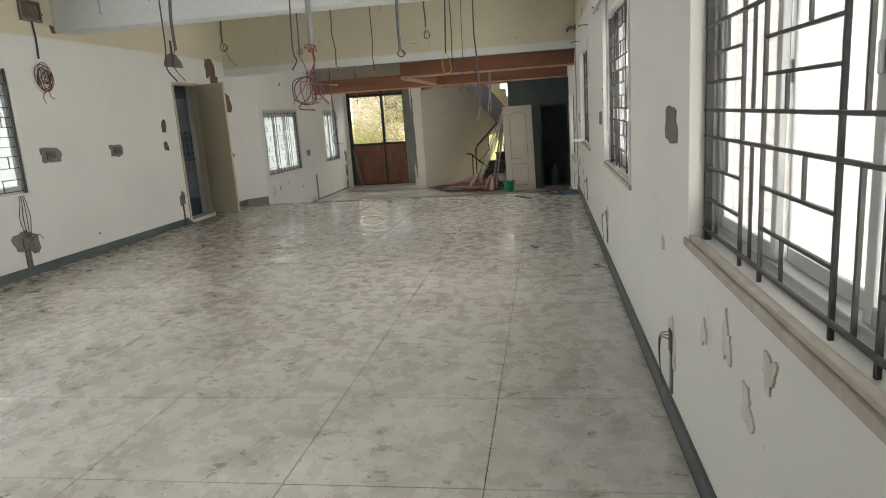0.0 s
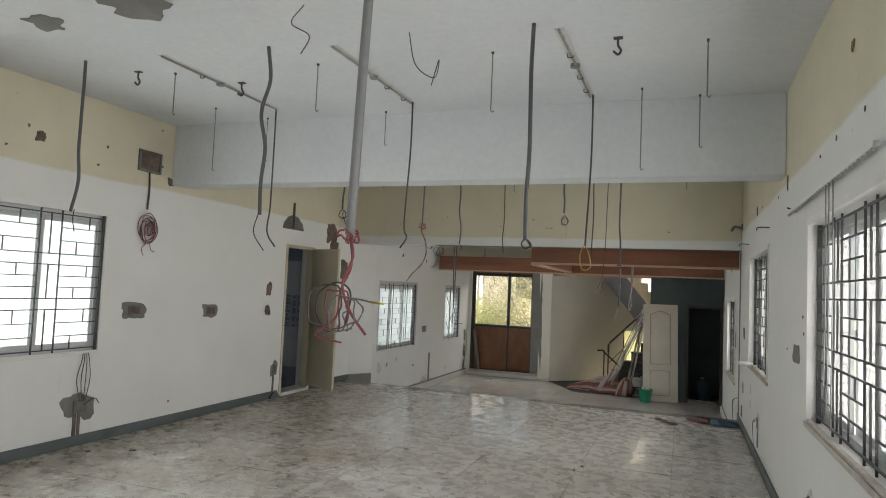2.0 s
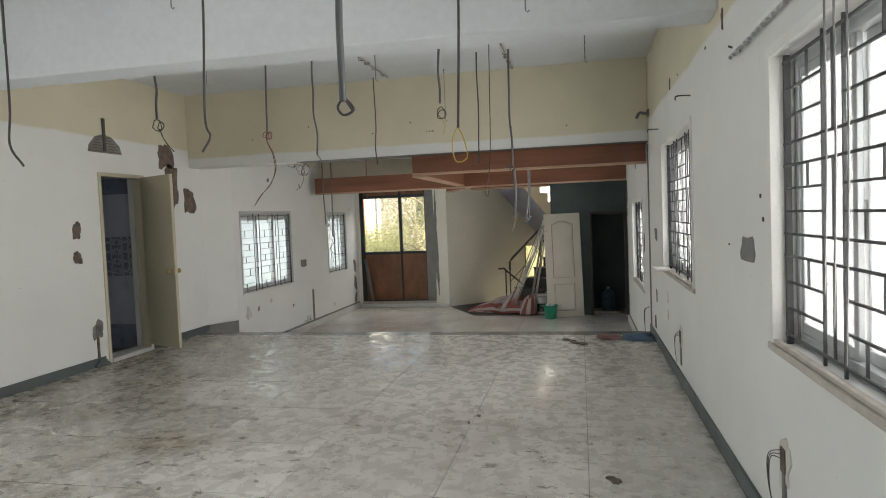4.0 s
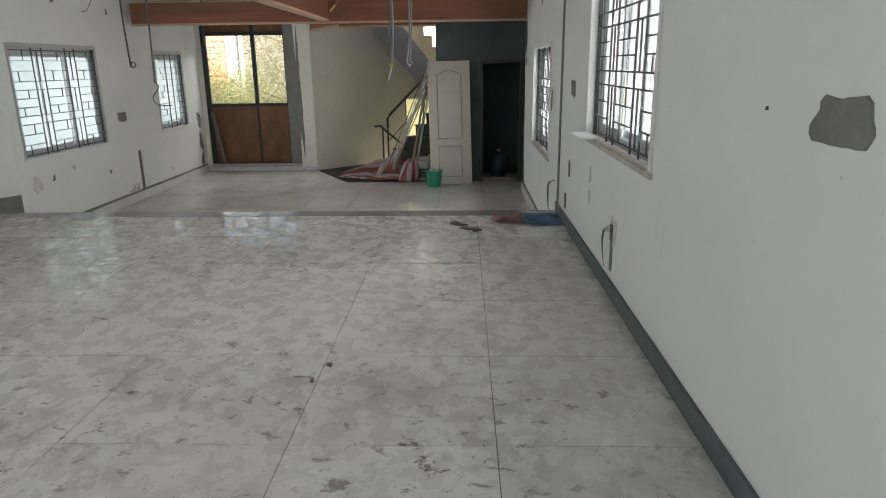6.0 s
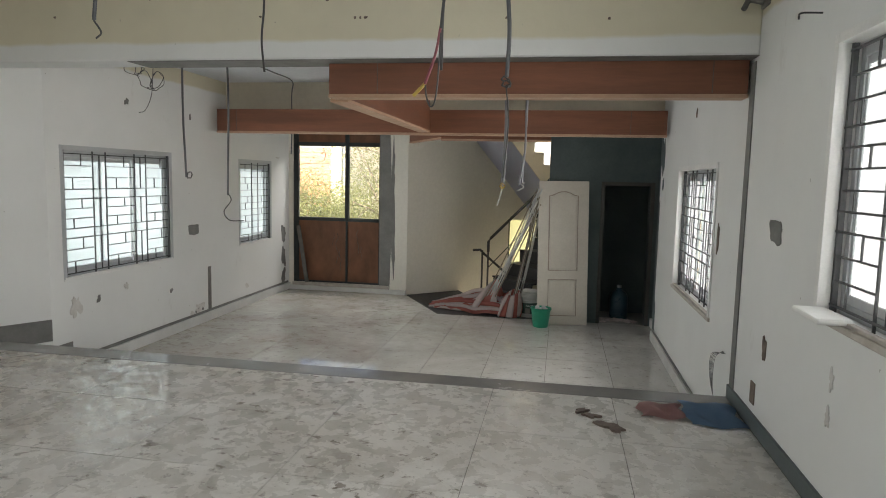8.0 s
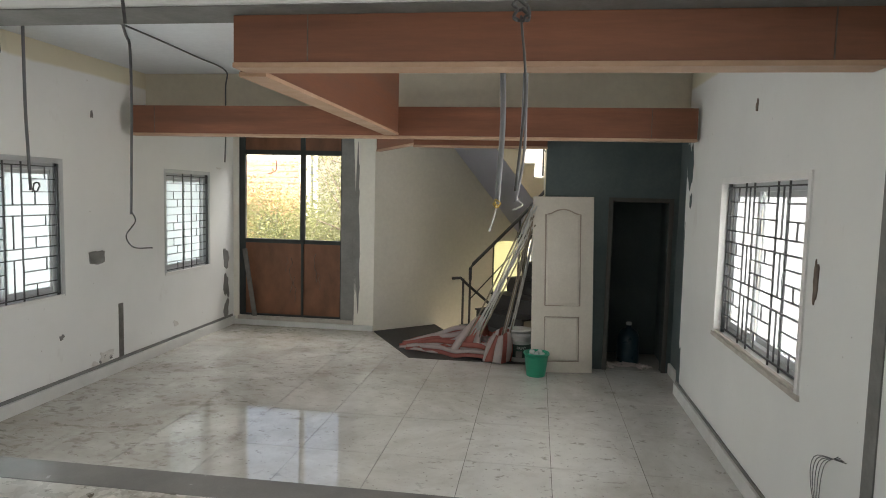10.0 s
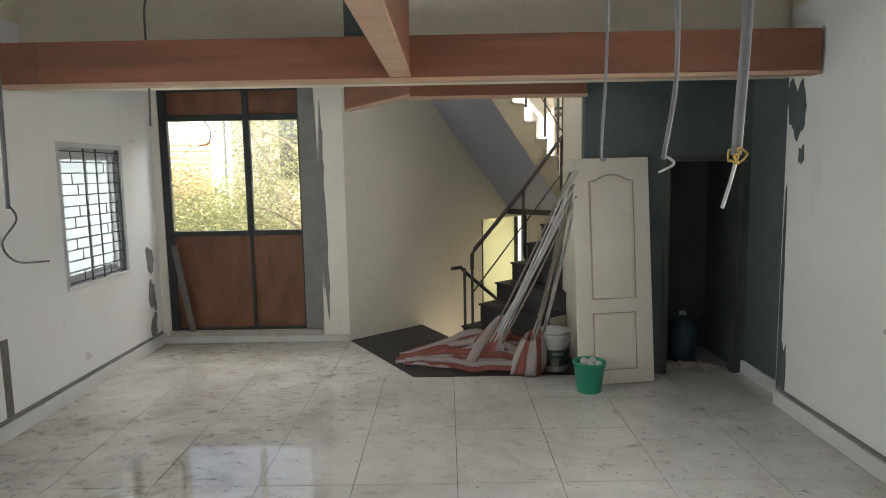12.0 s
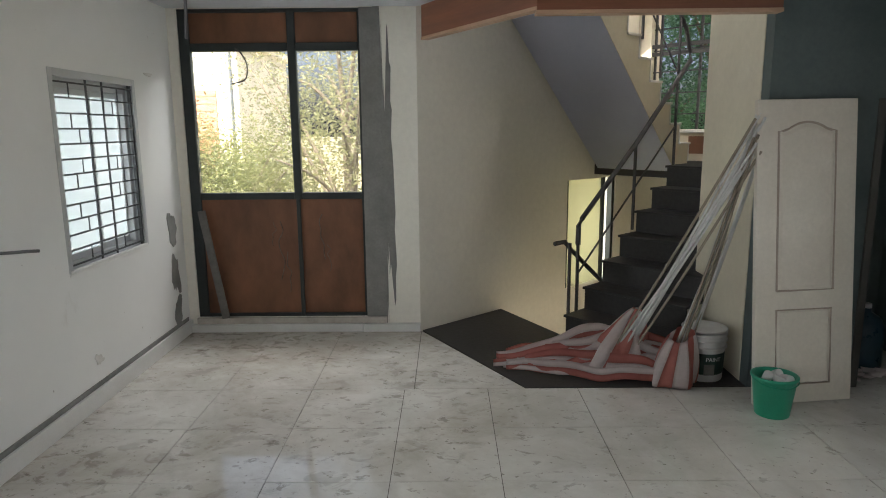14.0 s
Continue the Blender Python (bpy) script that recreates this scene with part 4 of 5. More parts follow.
def moulding(x0, x1, z0, z1, arch, parent):
    pts = [(x0, z0), (x1, z0), (x1, z1 - arch)]
    if arch:
        for k in range(1, 12):
            t = k / 12
            s = math.sin(math.pi * t)
            pts.append((x1 + (x0 - x1) * t, z1 - arch + arch * (1.25 * s ** 1.5 - 0.35 * math.sin(3 * math.pi * t) ** 2 * (1 - s))))
    pts.append((x0, z1 - arch))
    pts.append((x0, z0))
    part("moulding", tube([(x, -0.001, z) for x, z in pts], 0.008, 6, None, False), m_groove, parent, "dirty carved panel moulding")
    inner = [(x * 1.0, z) for x, z in pts[:-1]]
    cx, cz = (x0 + x1) / 2, (z0 + z1) / 2
    b2 = bmesh.new()
    fr = [b2.verts.new((cx + (x - cx) * 0.86, -0.006, cz + (z - cz) * 0.94)) for x, z in inner]
    bk = [b2.verts.new((cx + (x - cx) * 0.96, 0.001, cz + (z - cz) * 0.985)) for x, z in inner]
    b2.faces.new(fr)
    for k in range(len(fr)):
        q = (k + 1) % len(fr)
        b2.faces.new((fr[k], fr[q], bk[q], bk[k]))
    part("raised_panel", b2, m_leaf, parent)


moulding(0.15, 0.55, 0.77, 1.87, 0.045, ld)
moulding(0.15, 0.54, 0.13, 0.64, 0.0, ld)

# ---- hanging conduits, cables, rods ----


def cable(label, pts, r, mat_, extra=(), name="hanging_cable", cat="cable"):
    c = thing(name, tube(pts, r, 7), mat_, label, cat, "hanging cables", smooth=True)
    for nm, p, rr, m in extra:
        part(nm, tube(p, rr, 6), m, c, smooth=True)
    return c


def drop(x, y, z0, z1, sway, seed):
    rnd = random.Random(seed)
    n = 5
    return [(x + (rnd.uniform(-sway, sway) if 0 < k else 0), y + (rnd.uniform(-sway, sway) if 0 < k else 0), z0 + (z1 - z0) * k / n) for k in range(n + 1)]


def loops(cx, cy, cz, r, n, seed, flat=0.35):
    """Hand-wound coil of wire hanging in a plane roughly facing the room."""
    rnd = random.Random(seed)
    pts = []
    for k in range(n * 10 + 1):
        a = 2 * math.pi * k / 10
        q = int(k / 10)
        rr = r * (0.8 + 0.35 * random.Random(seed + q).random())
        pts.append((cx + rr * math.sin(a) + rnd.uniform(-0.01, 0.01), cy + flat * 0.1 * math.sin(a * 0.37 + q), cz - rr * 1.15 * math.cos(a) + rnd.uniform(-0.01, 0.01)))
    return pts


GREY = "grey plastic conduit hanging from the ceiling with bare wire ends"
THIN = "thin dark cable hanging from the ceiling"
# first bay
cable(GREY, drop(-4.79, 5.42, CEIL, 2.15, 0.02, 1), 0.013, m_conduit, [("wire_end", [(-4.79, 5.42, 2.17), (-4.81, 5.43, 2.09), (-4.75, 5.40, 1.99)], 0.004, m_darkcable)])
cable(GREY, drop(-3.1, 5.51, CEIL, 2.14, 0.02, 2), 0.014, m_conduit, [("wire_end", [(-3.10, 5.51, 2.16), (-3.12, 5.49, 2.01), (-3.04, 5.51, 1.88)], 0.004, m_darkcable)])
cable(THIN, [(-4.05, 6.99, CEIL), (-4.05, 6.99, 2.9), (-4.06, 7.0, 2.40), (-4.08, 7.0, 2.15), (-3.98, 7.0, 2.0)], 0.008, m_darkcable)
cable(THIN, [(-2.60, 7.05, CEIL), (-2.60, 7.05, 2.9), (-2.63, 7.05, 2.25), (-2.60, 7.05, 2.12), (-2.66, 7.05, 2.02)], 0.008, m_darkcable)
cable(THIN, [(-0.97, 7.17, CEIL), (-0.97, 7.17, 2.8), (-1.0, 7.17, 2.08)], 0.008, m_darkcable, [("wire_loop", [(-1.0, 7.17, 2.1), (-1.04, 7.17, 2.0), (-1.02, 7.17, 1.88), (-0.95, 7.17, 1.9), (-0.97, 7.17, 2.02), (-1.0, 7.17, 2.08)], 0.004, m_yellowwire)])
cable(GREY, drop(-1.14, 5.57, CEIL, 1.99, 0.012, 3), 0.014, m_conduit, [("wire_loop", [(-1.14, 5.57, 2.01), (-1.17, 5.57, 1.97), (-1.15, 5.58, 1.94), (-1.11, 5.58, 1.96), (-1.14, 5.57, 2.00), (-1.11, 5.57, 1.95)], 0.005, m_darkcable)])
# thick conduit with a tangle of red wire
TX, TY = -1.045, 3.10
cable("thick grey conduit ending in a tangle of red wires", [(-1.01, TY, CEIL), (-1.015, TY, 2.8), (-1.03, TY, 2.3), (TX, TY, 1.80)], 0.0135, m_thickconduit,
      [("wire_coil", loops(TX - 0.045, TY, 1.60, 0.048, 1, 11), 0.0022, m_redwire), ("wire_coil", loops(TX - 0.055, TY + 0.01, 1.605, 0.058, 2, 12), 0.0026, m_darkcable),
       ("wire_coil", loops(TX + 0.0, TY + 0.01, 1.59, 0.036, 2, 14), 0.0022, m_steelrod),
       ("wire_coil", [(TX, TY, 1.80), (TX + 0.012, TY, 1.74), (TX - 0.015, TY, 1.67), (TX + 0.01, TY, 1.60), (TX + 0.06, TY, 1.54)], 0.0038, m_redwire),
       ("wire_coil", [(TX, TY, 1.80), (TX + 0.004, TY + 0.01, 1.72), (TX - 0.02, TY, 1.65), (TX - 0.03, TY, 1.58), (TX - 0.09, TY, 1.53), (TX - 0.01, TY, 1.515)], 0.003, m_redwire),
       ("wire_end", [(TX - 0.02, TY, 1.635), (TX + 0.04, TY, 1.63), (TX + 0.07, TY, 1.625)], 0.0026, m_steelrod), ("wire_end", [(TX + 0.07, TY, 1.625), (TX + 0.11, TY, 1.622)], 0.003, m_yellowwire),
       ("wire_knot", loops(TX, TY - 0.005, 1.795, 0.016, 3, 13), 0.0028, m_redwire)])
# second bay
cable("grey conduit ending in a knotted, curved pair of thin wires", [(-3.53, 9.76, CEIL), (-3.54, 9.75, 2.93), (-3.55, 9.75, 2.53)], 0.010, m_conduit,
      [("cable_strand", [(-3.55, 9.75, 2.54), (-3.56, 9.75, 2.43), (-3.5, 9.75, 2.29), (-3.48, 9.75, 2.13), (-3.53, 9.75, 1.99), (-3.65, 9.75, 1.86), (-3.73, 9.75, 1.76)], 0.004, m_darkcable),
       ("cable_strand", [(-3.54, 9.74, 2.53), (-3.55, 9.74, 2.43), (-3.485, 9.74, 2.29), (-3.465, 9.74, 2.13), (-3.54, 9.74, 1.96), (-3.66, 9.74, 1.85), (-3.74, 9.74, 1.74)], 0.004, m_redwire), ("cable_knot", loops(-3.55, 9.75, 2.49, 0.03, 3, 15), 0.004, m_redwire)])
cable(GREY, drop(-3.07, 9.93, CEIL, 2.28, 0.015, 4), 0.010, m_conduit, [("wire_end", [(-3.07, 9.93, 2.28), (-3.03, 9.93, 2.22), (-3.06, 9.93, 2.19)], 0.005, m_darkcable)])
cable(THIN, drop(-2.86, 11.42, CEIL, 2.26, 0.01, 5), 0.008, m_darkcable)
cable("grey conduit with a loop of dark cable at its end", drop(-1.59, 9.51, CEIL, 2.65, 0.01, 6), 0.012, m_conduit, [("cable_loop", loops(-1.58, 9.51, 2.55, 0.045, 2, 16), 0.005, m_darkcable), ("wire_end", [(-1.58, 9.51, 2.51), (-1.55, 9.51, 2.43), (-1.57, 9.51, 2.35)], 0.004, m_yellowwire)])
cable(THIN, drop(-1.38, 10.60, CEIL, 2.13, 0.01, 7), 0.008, m_darkcable)
cable(GREY, drop(-1.02, 10.60, CEIL, 2.09, 0.01, 8), 0.012, m_conduit, [("wire_knot", loops(-1.02, 10.6, 2.06, 0.02, 2, 17), 0.005, m_darkcable), ("wire_end", [(-1.02, 10.6, 2.05), (-1, 10.6, 1.83), (-1.02, 10.6, 1.53)], 0.004, m_darkcable)])
cable(THIN, drop(-1.07, 11.59, CEIL, 2.39, 0.004, 9), 0.008, m_darkcable)
cable("dark cable ending in red and yellow cores", [(-0.95, 8.46, CEIL), (-0.965, 8.46, 2.63), (-0.975, 8.46, 2.13), (-0.995, 8.47, 1.88)], 0.004, m_darkcable,
      [("wire_core", [(-0.995, 8.47, 1.89), (-1.01, 8.48, 1.82), (-1.04, 8.5, 1.75)], 0.0036, m_redwire), ("wire_core", [(-1.038, 8.5, 1.754), (-1.068, 8.5, 1.724)], 0.0045, m_yellowwire),
       ("wire_loop", [(-0.995, 8.47, 1.87), (-1.005, 8.48, 1.73), (-1.018, 8.48, 1.695), (-1.032, 8.49, 1.72), (-1.038, 8.5, 1.754)], 0.0022, m_darkcable)])
cable("grey conduit ending in a ring of dark wire", drop(-4.46, 9.17, CEIL, 2.65, 0.012, 10), 0.012, m_conduit, [("wire_ring", loops(-4.44, 9.17, 2.58, 0.045, 2, 18), 0.005, m_darkcable), ("wire_end", [(-4.44, 9.17, 2.55), (-4.39, 9.17, 2.43), (-4.29, 9.17, 2.31)], 0.005, m_darkcable)])
# lower bay
cable(THIN, [(-3.85, 11.98, CEIL2), (-3.85, 11.98, 2.02), (-3.84, 11.98, 1.72), (-3.83, 11.98, 1.48)], 0.009, m_conduit, [("wire_ring", loops(-3.81, 11.98, 1.5, 0.025, 1, 19), 0.005, m_darkcable)])
cable("tangle of thin grey wires under the beam", loops(-4.14, 11.985, 2.29, 0.06, 3, 20, 1.0), 0.003, m_darkcable, [("wire_end", [(-4.10, 11.98, CEIL2 + 0.002), (-4.12, 11.98, 2.36), (-4.14, 11.98, 2.16), (-4.2, 11.98, 2.04), (-4.26, 11.98, 2.02)], 0.003, m_conduit), ("wire_loop", loops(-4.28, 11.985, 2.38, 0.035, 2, 21, 1.0), 0.003, m_darkcable)])
cable("grey conduit hanging down with a hooked wire end", [(-3.53, 12.1, 2.793), (-3.98, 13, 2.793), (-4.46, 13.83, 2.79), (-4.48, 13.91, 2.70), (-4.48, 13.92, 2.18), (-4.5, 13.92, 1.27)], 0.012, m_conduit, [("wire_hook", [(-4.5, 13.92, 1.3), (-4.46, 13.92, 1.21), (-4.55, 13.92, 1.08), (-4.48, 13.92, 0.98), (-4.3, 13.92, 0.98)], 0.006, m_darkcable)])
cable("thin conduit along the ceiling and past the brown beam", [(-4.21, 12, 2.775), (-4.21, 13.6, 2.775), (-4.25, 14.6, 2.775), (-4.29, 15.28, 2.77), (-4.3, 15.3, 2.58), (-4.3, 15.3, 2.08), (-4.31, 15.3, 1.8)], 0.008, m_conduit)
cable("thick grey conduit with a curled wire end", [(-1.17, 12.5, CEIL2), (-1.18, 12.5, 2.33), (-1.17, 12.5, 1.93), (-1.19, 12.5, 1.47)], 0.017, m_thickconduit, [("wire_knot", loops(-1.19, 12.5, 1.465, 0.013, 2, 22), 0.0035, m_yellowwire), ("wire_end", [(-1.19, 12.5, 1.45), (-1.21, 12.5, 1.37), (-1.23, 12.5, 1.3)], 0.006, m_pvc)])
cable(GREY, [(-1.05, 13.45, CEIL2), (-1.06, 13.45, 2.33), (-1.06, 13.45, 1.83), (-1.11, 13.45, 1.47)], 0.011, m_thickconduit, [("wire_end", [(-1.11, 13.45, 1.49), (-1.06, 13.45, 1.45), (-1.13, 13.45, 1.41)], 0.006, m_pvc)])
cable(GREY, [(-1.11, 14.55, CEIL2), (-1.11, 14.55, 2.33), (-1.12, 14.55, 1.93), (-1.14, 14.55, 1.52), (-1.11, 14.55, 1.49)], 0.010, m_thickconduit)
for x, y0, y1, z in ((-4.05, 5.46, 7.0, CEIL), (-2.62, 5.60, 7.10, CEIL), (-1.0, 5.68, 7.20, CEIL), (-2.67, 9.9, 11.44, CEIL), (-1.07, 10.3, 11.58, CEIL)):
    t = thing("ceiling_conduit", tube([(x, y0, z - 0.010), (x + 0.006, y0 + 0.5 * (y1 - y0), z - 0.013), (x, y1, z - 0.008)], 0.0095, 8), m_paleconduit, "pale grey conduit clipped along a chased ceiling", "conduit", "ceiling conduits", smooth=True)
    part("chase", box(x - 0.034, x + 0.034, y0, y1, z - 0.003, z + 0.002), m_smear, t, "rough cement chase")
    part("junction", lathe([(0.034, 0), (0.036, 0.012), (0.034, 0.03)], 12), m_thickconduit, t).matrix_local = pose(x, y0 + 0.45 * (y1 - y0), z - 0.03)
    for k in (0.3, 0.62, 0.85):
        part("clip", tube([(x - 0.018, y0 + k * (y1 - y0), z), (x - 0.018, y0 + k * (y1 - y0), z - 0.03), (x + 0.018, y0 + k * (y1 - y0), z - 0.034), (x + 0.02, y0 + k * (y1 - y0), z - 0.02)], 0.004, 6), m_darkcable, t)
for x, y, z in ((-4.26, 5.84, 3.03), (-4.66, 6.84, 2.75), (-4.36, 7.29, 2.93), (-2.93, 5.92, 3.01), (-2.99, 7.30, 3.05), (-1.53, 5.99, 2.95), (-0.56, 7.06, 2.71), (-0.09, 6.09, 3.0), (-0.11, 7.34, 2.94),
                (-3.9, 9.2, 2.95), (-2.2, 9.4, 2.9), (-0.2, 9.6, 2.95), (-1.9, 11.3, 2.75)):
    t = thing("ceiling_hanger", tube([(x, y, CEIL), (x, y, z), (x + 0.012, y, z - 0.012), (x + 0.022, y, z)], 0.0045, 6, None, False), m_steelrod, "thin steel hanger rod of the removed false ceiling", "hanger rod", "ceiling hanger rods")
    part("anchor", box(x - 0.008, x + 0.008, y - 0.008, y + 0.008, CEIL - 0.016, CEIL + 0.002), m_iron, t)
for x, y in ((-4.56, 5.74), (-3.86, 6.20), (-0.65, 5.93)):
    t = thing("ceiling_hook", tube([(x, y, CEIL), (x, y, CEIL - 0.05), (x + 0.02, y, CEIL - 0.09), (x, y, CEIL - 0.115), (x - 0.03, y, CEIL - 0.09)], 0.008, 7), m_iron, "black iron fan hook in the ceiling", "hook", "ceiling hooks", smooth=True)
    part("plate", box(x - 0.03, x + 0.03, y - 0.02, y + 0.02, CEIL - 0.008, CEIL + 0.002), m_iron, t)
for p in ([(-2.45, 4.95, CEIL), (-2.5, 4.9, 3.25), (-2.40, 4.95, 3.18), (-2.42, 4.9, 3.05)], [(-1.98, 5.51, CEIL), (-1.92, 5.5, 3.15), (-1.78, 5.5, 3.05), (-1.76, 5.52, 3.18), (-1.80, 5.5, 3.0)]):
    cable("stray curl of thin wire hanging from the ceiling", p, 0.0035, m_darkcable)

# ---- broken plaster on ceiling and beam ----
for x, y, z, w, h, s in ((-2.20, 3.54, 2.70, 0.26, 0.22, 31), (-2.72, 3.54, 2.70, 0.15, 0.14, 32), (-0.93, 3.53, 2.70, 0.30, 0.24, 33), (-0.32, 3.53, 2.70, 0.50, 0.24, 34)):
    p = thing("plaster_patch", blob(w, h, s, 0.3, 26, 0.005, 0.4), m_plaster, "bare cement patch where plaster broke off the beam", "plaster patch", "plaster patches")
    p.matrix_world = pose(x, y - h * 0.45, z, 90, 0, 0)
# ---- holes, boxes and marks on the left wall ----


def wall_patch(m, w, h, seed, label, mat_=None, rough=0.2, sq=0.75):
    p = thing("plaster_patch", blob(w, h, seed, rough, 26, 0.006, sq), mat_ or m_plaster, label, "plaster patch", "plaster patches")
    p.matrix_world = m
    return p


CUT = "cut-out in the plaster for a removed switch box"
for y, z, w, h, s in ((6.98, 1.29, 0.30, 0.17, 41), (8.18, 1.267, 0.26, 0.15, 42)):
    wall_patch(on_left(y, z), w, h, s, CUT, m_plaster, 0.14, 0.95)
    bx = thing("switch_box", box(-0.08, 0.08, -0.014, 0.0, -0.05, 0.05, 0.004), m_box, "empty metal switch box set in the wall", "switch box", "switch boxes")
    bx.matrix_world = on_left(y, z)
    part("opening", box(-0.068, 0.068, -0.0165, -0.0145, -0.038, 0.038), m_hole, bx)
for y, z, w, h, s in ((9.38, 1.55, 0.11, 0.18, 43), (9.37, 1.253, 0.11, 0.13, 44), (11.05, 2.49, 0.30, 0.32, 45), (11.13, 2.08, 0.28, 0.56, 46), (11.53, 1.90, 0.24, 0.34, 47), (7.38, 2.73, 0.09, 0.08, 48), (5.77, 2.88, 0.09, 0.09, 49)):
    wall_patch(on_left(y, z), w, h, s, "rough hole broken into the plaster showing brick", m_hole, 0.2, 0.8)
# open junction box with a coil of red wire under it
jb = empty("junction_box", on_left(7.055, 2.896), "open metal junction box with a coil of red wire", "junction box")
part("frame", add_box(add_box(add_box(box(-0.16, 0.16, -0.02, 0.0, 0.09, 0.115), -0.16, 0.16, -0.02, 0.0, -0.115, -0.09), -0.16, -0.135, -0.02, 0.0, -0.089, 0.089), 0.135, 0.16, -0.02, 0.0, -0.089, 0.089), m_box, jb)
part("inside", box(-0.134, 0.134, -0.006, 0.0, -0.089, 0.089), m_hole, jb)
part("conduit", tube([(0.0, -0.012, -0.116), (0.01, -0.014, -0.3), (0.0, -0.014, -0.52)], 0.010, 7), m_darkcable, jb)
for k in range(5):
    part("wire_coil", tube([(x * 0.9, y - 0.03 - 0.008 * k, z) for x, y, z in loops(0.01 + 0.015 * math.sin(3 * k), 0.0, -0.74 + 0.02 * math.cos(2 * k), 0.135 - 0.022 * k, 2, 60 + k, 0.2)], 0.0045, 6), m_redwire if k % 2 == 0 else m_darkcable, jb, smooth=True)
part("wire_end", tube([(0.0, -0.03, -0.88), (-0.06, -0.03, -0.95), (-0.03, -0.03, -1.02)], 0.004, 6), m_redwire, jb)
part("wire_end", tube([(0.05, -0.03, -0.88), (0.07, -0.03, -0.95), (0.12, -0.03, -0.97)], 0.004, 6), m_darkcable, jb)
# fan-shaped recess over the doorway
fan = empty("vent_recess", on_left(9.885, 2.44), "fan-shaped ribbed recess in the wall over the doorway", "vent")
bm = bmesh.new()
pts = [(-0.26, 0.0), (0.30, 0.0), (0.26, 0.10), (0.14, 0.19), (0.0, 0.22), (-0.14, 0.18), (-0.24, 0.08)]
a = [bm.verts.new((x, -0.004, z)) for x, z in pts]
c = [bm.verts.new((x, 0.002, z)) for x, z in pts]
bm.faces.new(a)
for k in range(len(pts)):
    q = (k + 1) % len(pts)
    bm.faces.new((a[k], a[q], c[q], c[k]))
part("backing", bm, m_plaster, fan)
for k in range(6):
    hw = 0.26 - 0.032 * k
    part("slat", box(-hw, hw, -0.012, -0.004, 0.012 + 0.032 * k, 0.024 + 0.032 * k), m_hole, fan)
part("pipe", box(-0.02, 0.02, -0.02, -0.002, 0.02, 0.40, 0.004), m_darkcable, fan)
# socket under the left window with loose wires
so = empty("wall_socket", on_left(6.375, 0.385), "broken socket box with loose wires and a chased slot below", "socket")
part("plaster", blob(0.30, 0.26, 71, 0.35), m_plaster, so)
part("box_front", box(-0.06, 0.09, -0.02, -0.006, -0.06, 0.05, 0.004), m_box, so)
part("slot", box(-0.05, -0.015, -0.010, 0.0, -0.40, -0.07), m_hole, so)
part("slot", box(0.0, 0.03, -0.010, 0.0, -0.38, -0.07), m_box, so)
for k in range(4):
    part("wire", tube([(0.0 + 0.02 * k, -0.02, 0.04), (-0.06 + 0.05 * k, -0.03, 0.25), (-0.02 + 0.03 * k, -0.03, 0.42), (0.02 * k, -0.02, 0.50)], 0.004, 6), m_darkcable, so, smooth=True)
part("wire", tube([(0.05, -0.02, 0.0), (0.16, -0.03, 0.05), (0.22, -0.03, -0.01)], 0.004, 6), m_darkcable, so, smooth=True)
so = empty("wall_socket", on_left(9.606, 0.415), "broken socket box with loose wires beside the doorway", "socket")
part("plaster", blob(0.15, 0.20, 72, 0.25), m_plaster, so)
part("box_front", box(-0.04, 0.05, -0.016, -0.006, -0.06, 0.06, 0.004), m_box, so)
part("slot", box(-0.03, 0.0, -0.012, 0.0, -0.44, -0.07), m_hole, so)
part("rag", blob(0.16, 0.10, 73, 0.4, 20, 0.05), m_teal, so).matrix_local = pose(0.0, 0, -0.38)
# stepped bare plinth where the floor drops
thing("plaster_patch", box(-0.245, 0.245, -0.006, 0.002, -0.105, 0.105), m_plaster, "bare cement where a skirting was removed", "plaster patch", "plaster patches").matrix_world = pose((XL + XLF) / 2, (11.83 + YJOG) / 2, -0.01, 0, 0, math.degrees(math.atan2(YJOG - 11.83, XLF - XL)))
thing("plaster_patch", box(-0.127, 0.127, -0.006, 0.002, -0.06, 0.06), m_plaster, "bare cement where a skirting was removed", "plaster patch", "plaster patches").matrix_world = on_left(12.38, -0.24)
# slot, switch cut-out and marks lower bay
sl = thing("wall_slot", box(-0.04, 0.04, -0.006, 0.004, -0.33, 0.33, 0.002), m_box, "dark chased slot in the plaster above the skirting", "wall slot")
sl.matrix_world = on_left(15.105, -0.09)
wall_patch(on_left(14.73, 0.775), 0.24, 0.13, 53, CUT, m_plaster, 0.08, 0.85)
for y, z, w, h, s in ((14.85, -0.29, 0.22, 0.10, 54), (14.67, -0.33, 0.10, 0.05, 61), (14.82, -0.28, 0.05, 0.03, 62), (14.92, -0.31, 0.04, 0.05, 63), (14.75, -0.33, 0.03, 0.03, 64), (14.2, 0.05, 0.05, 0.05, 55), (12.9, 0.18, 0.05, 0.07, 56), (13.44, 2.28, 0.06, 0.06, 57), (16.2, -0.20, 0.10, 0.06, 58), (17.35, 1.80, 0.10, 0.03, 59), (14.69, 2.23, 0.03, 0.08, 60)):
    wall_patch(on_left(y, z), w, h, s, "chipped and scraped patch of plaster", m_smear if w > 0.07 else m_plaster, 0.45, 0.4)
for z, h in ((0.50, 0.30), (0.10, 0.32), (-0.24, 0.24)):
    wall_patch(on_left(17.56, z), 0.13, h, int(700 + 100 * z), "bare cement patch beside the entrance door", m_plaster, 0.3, 0.7)

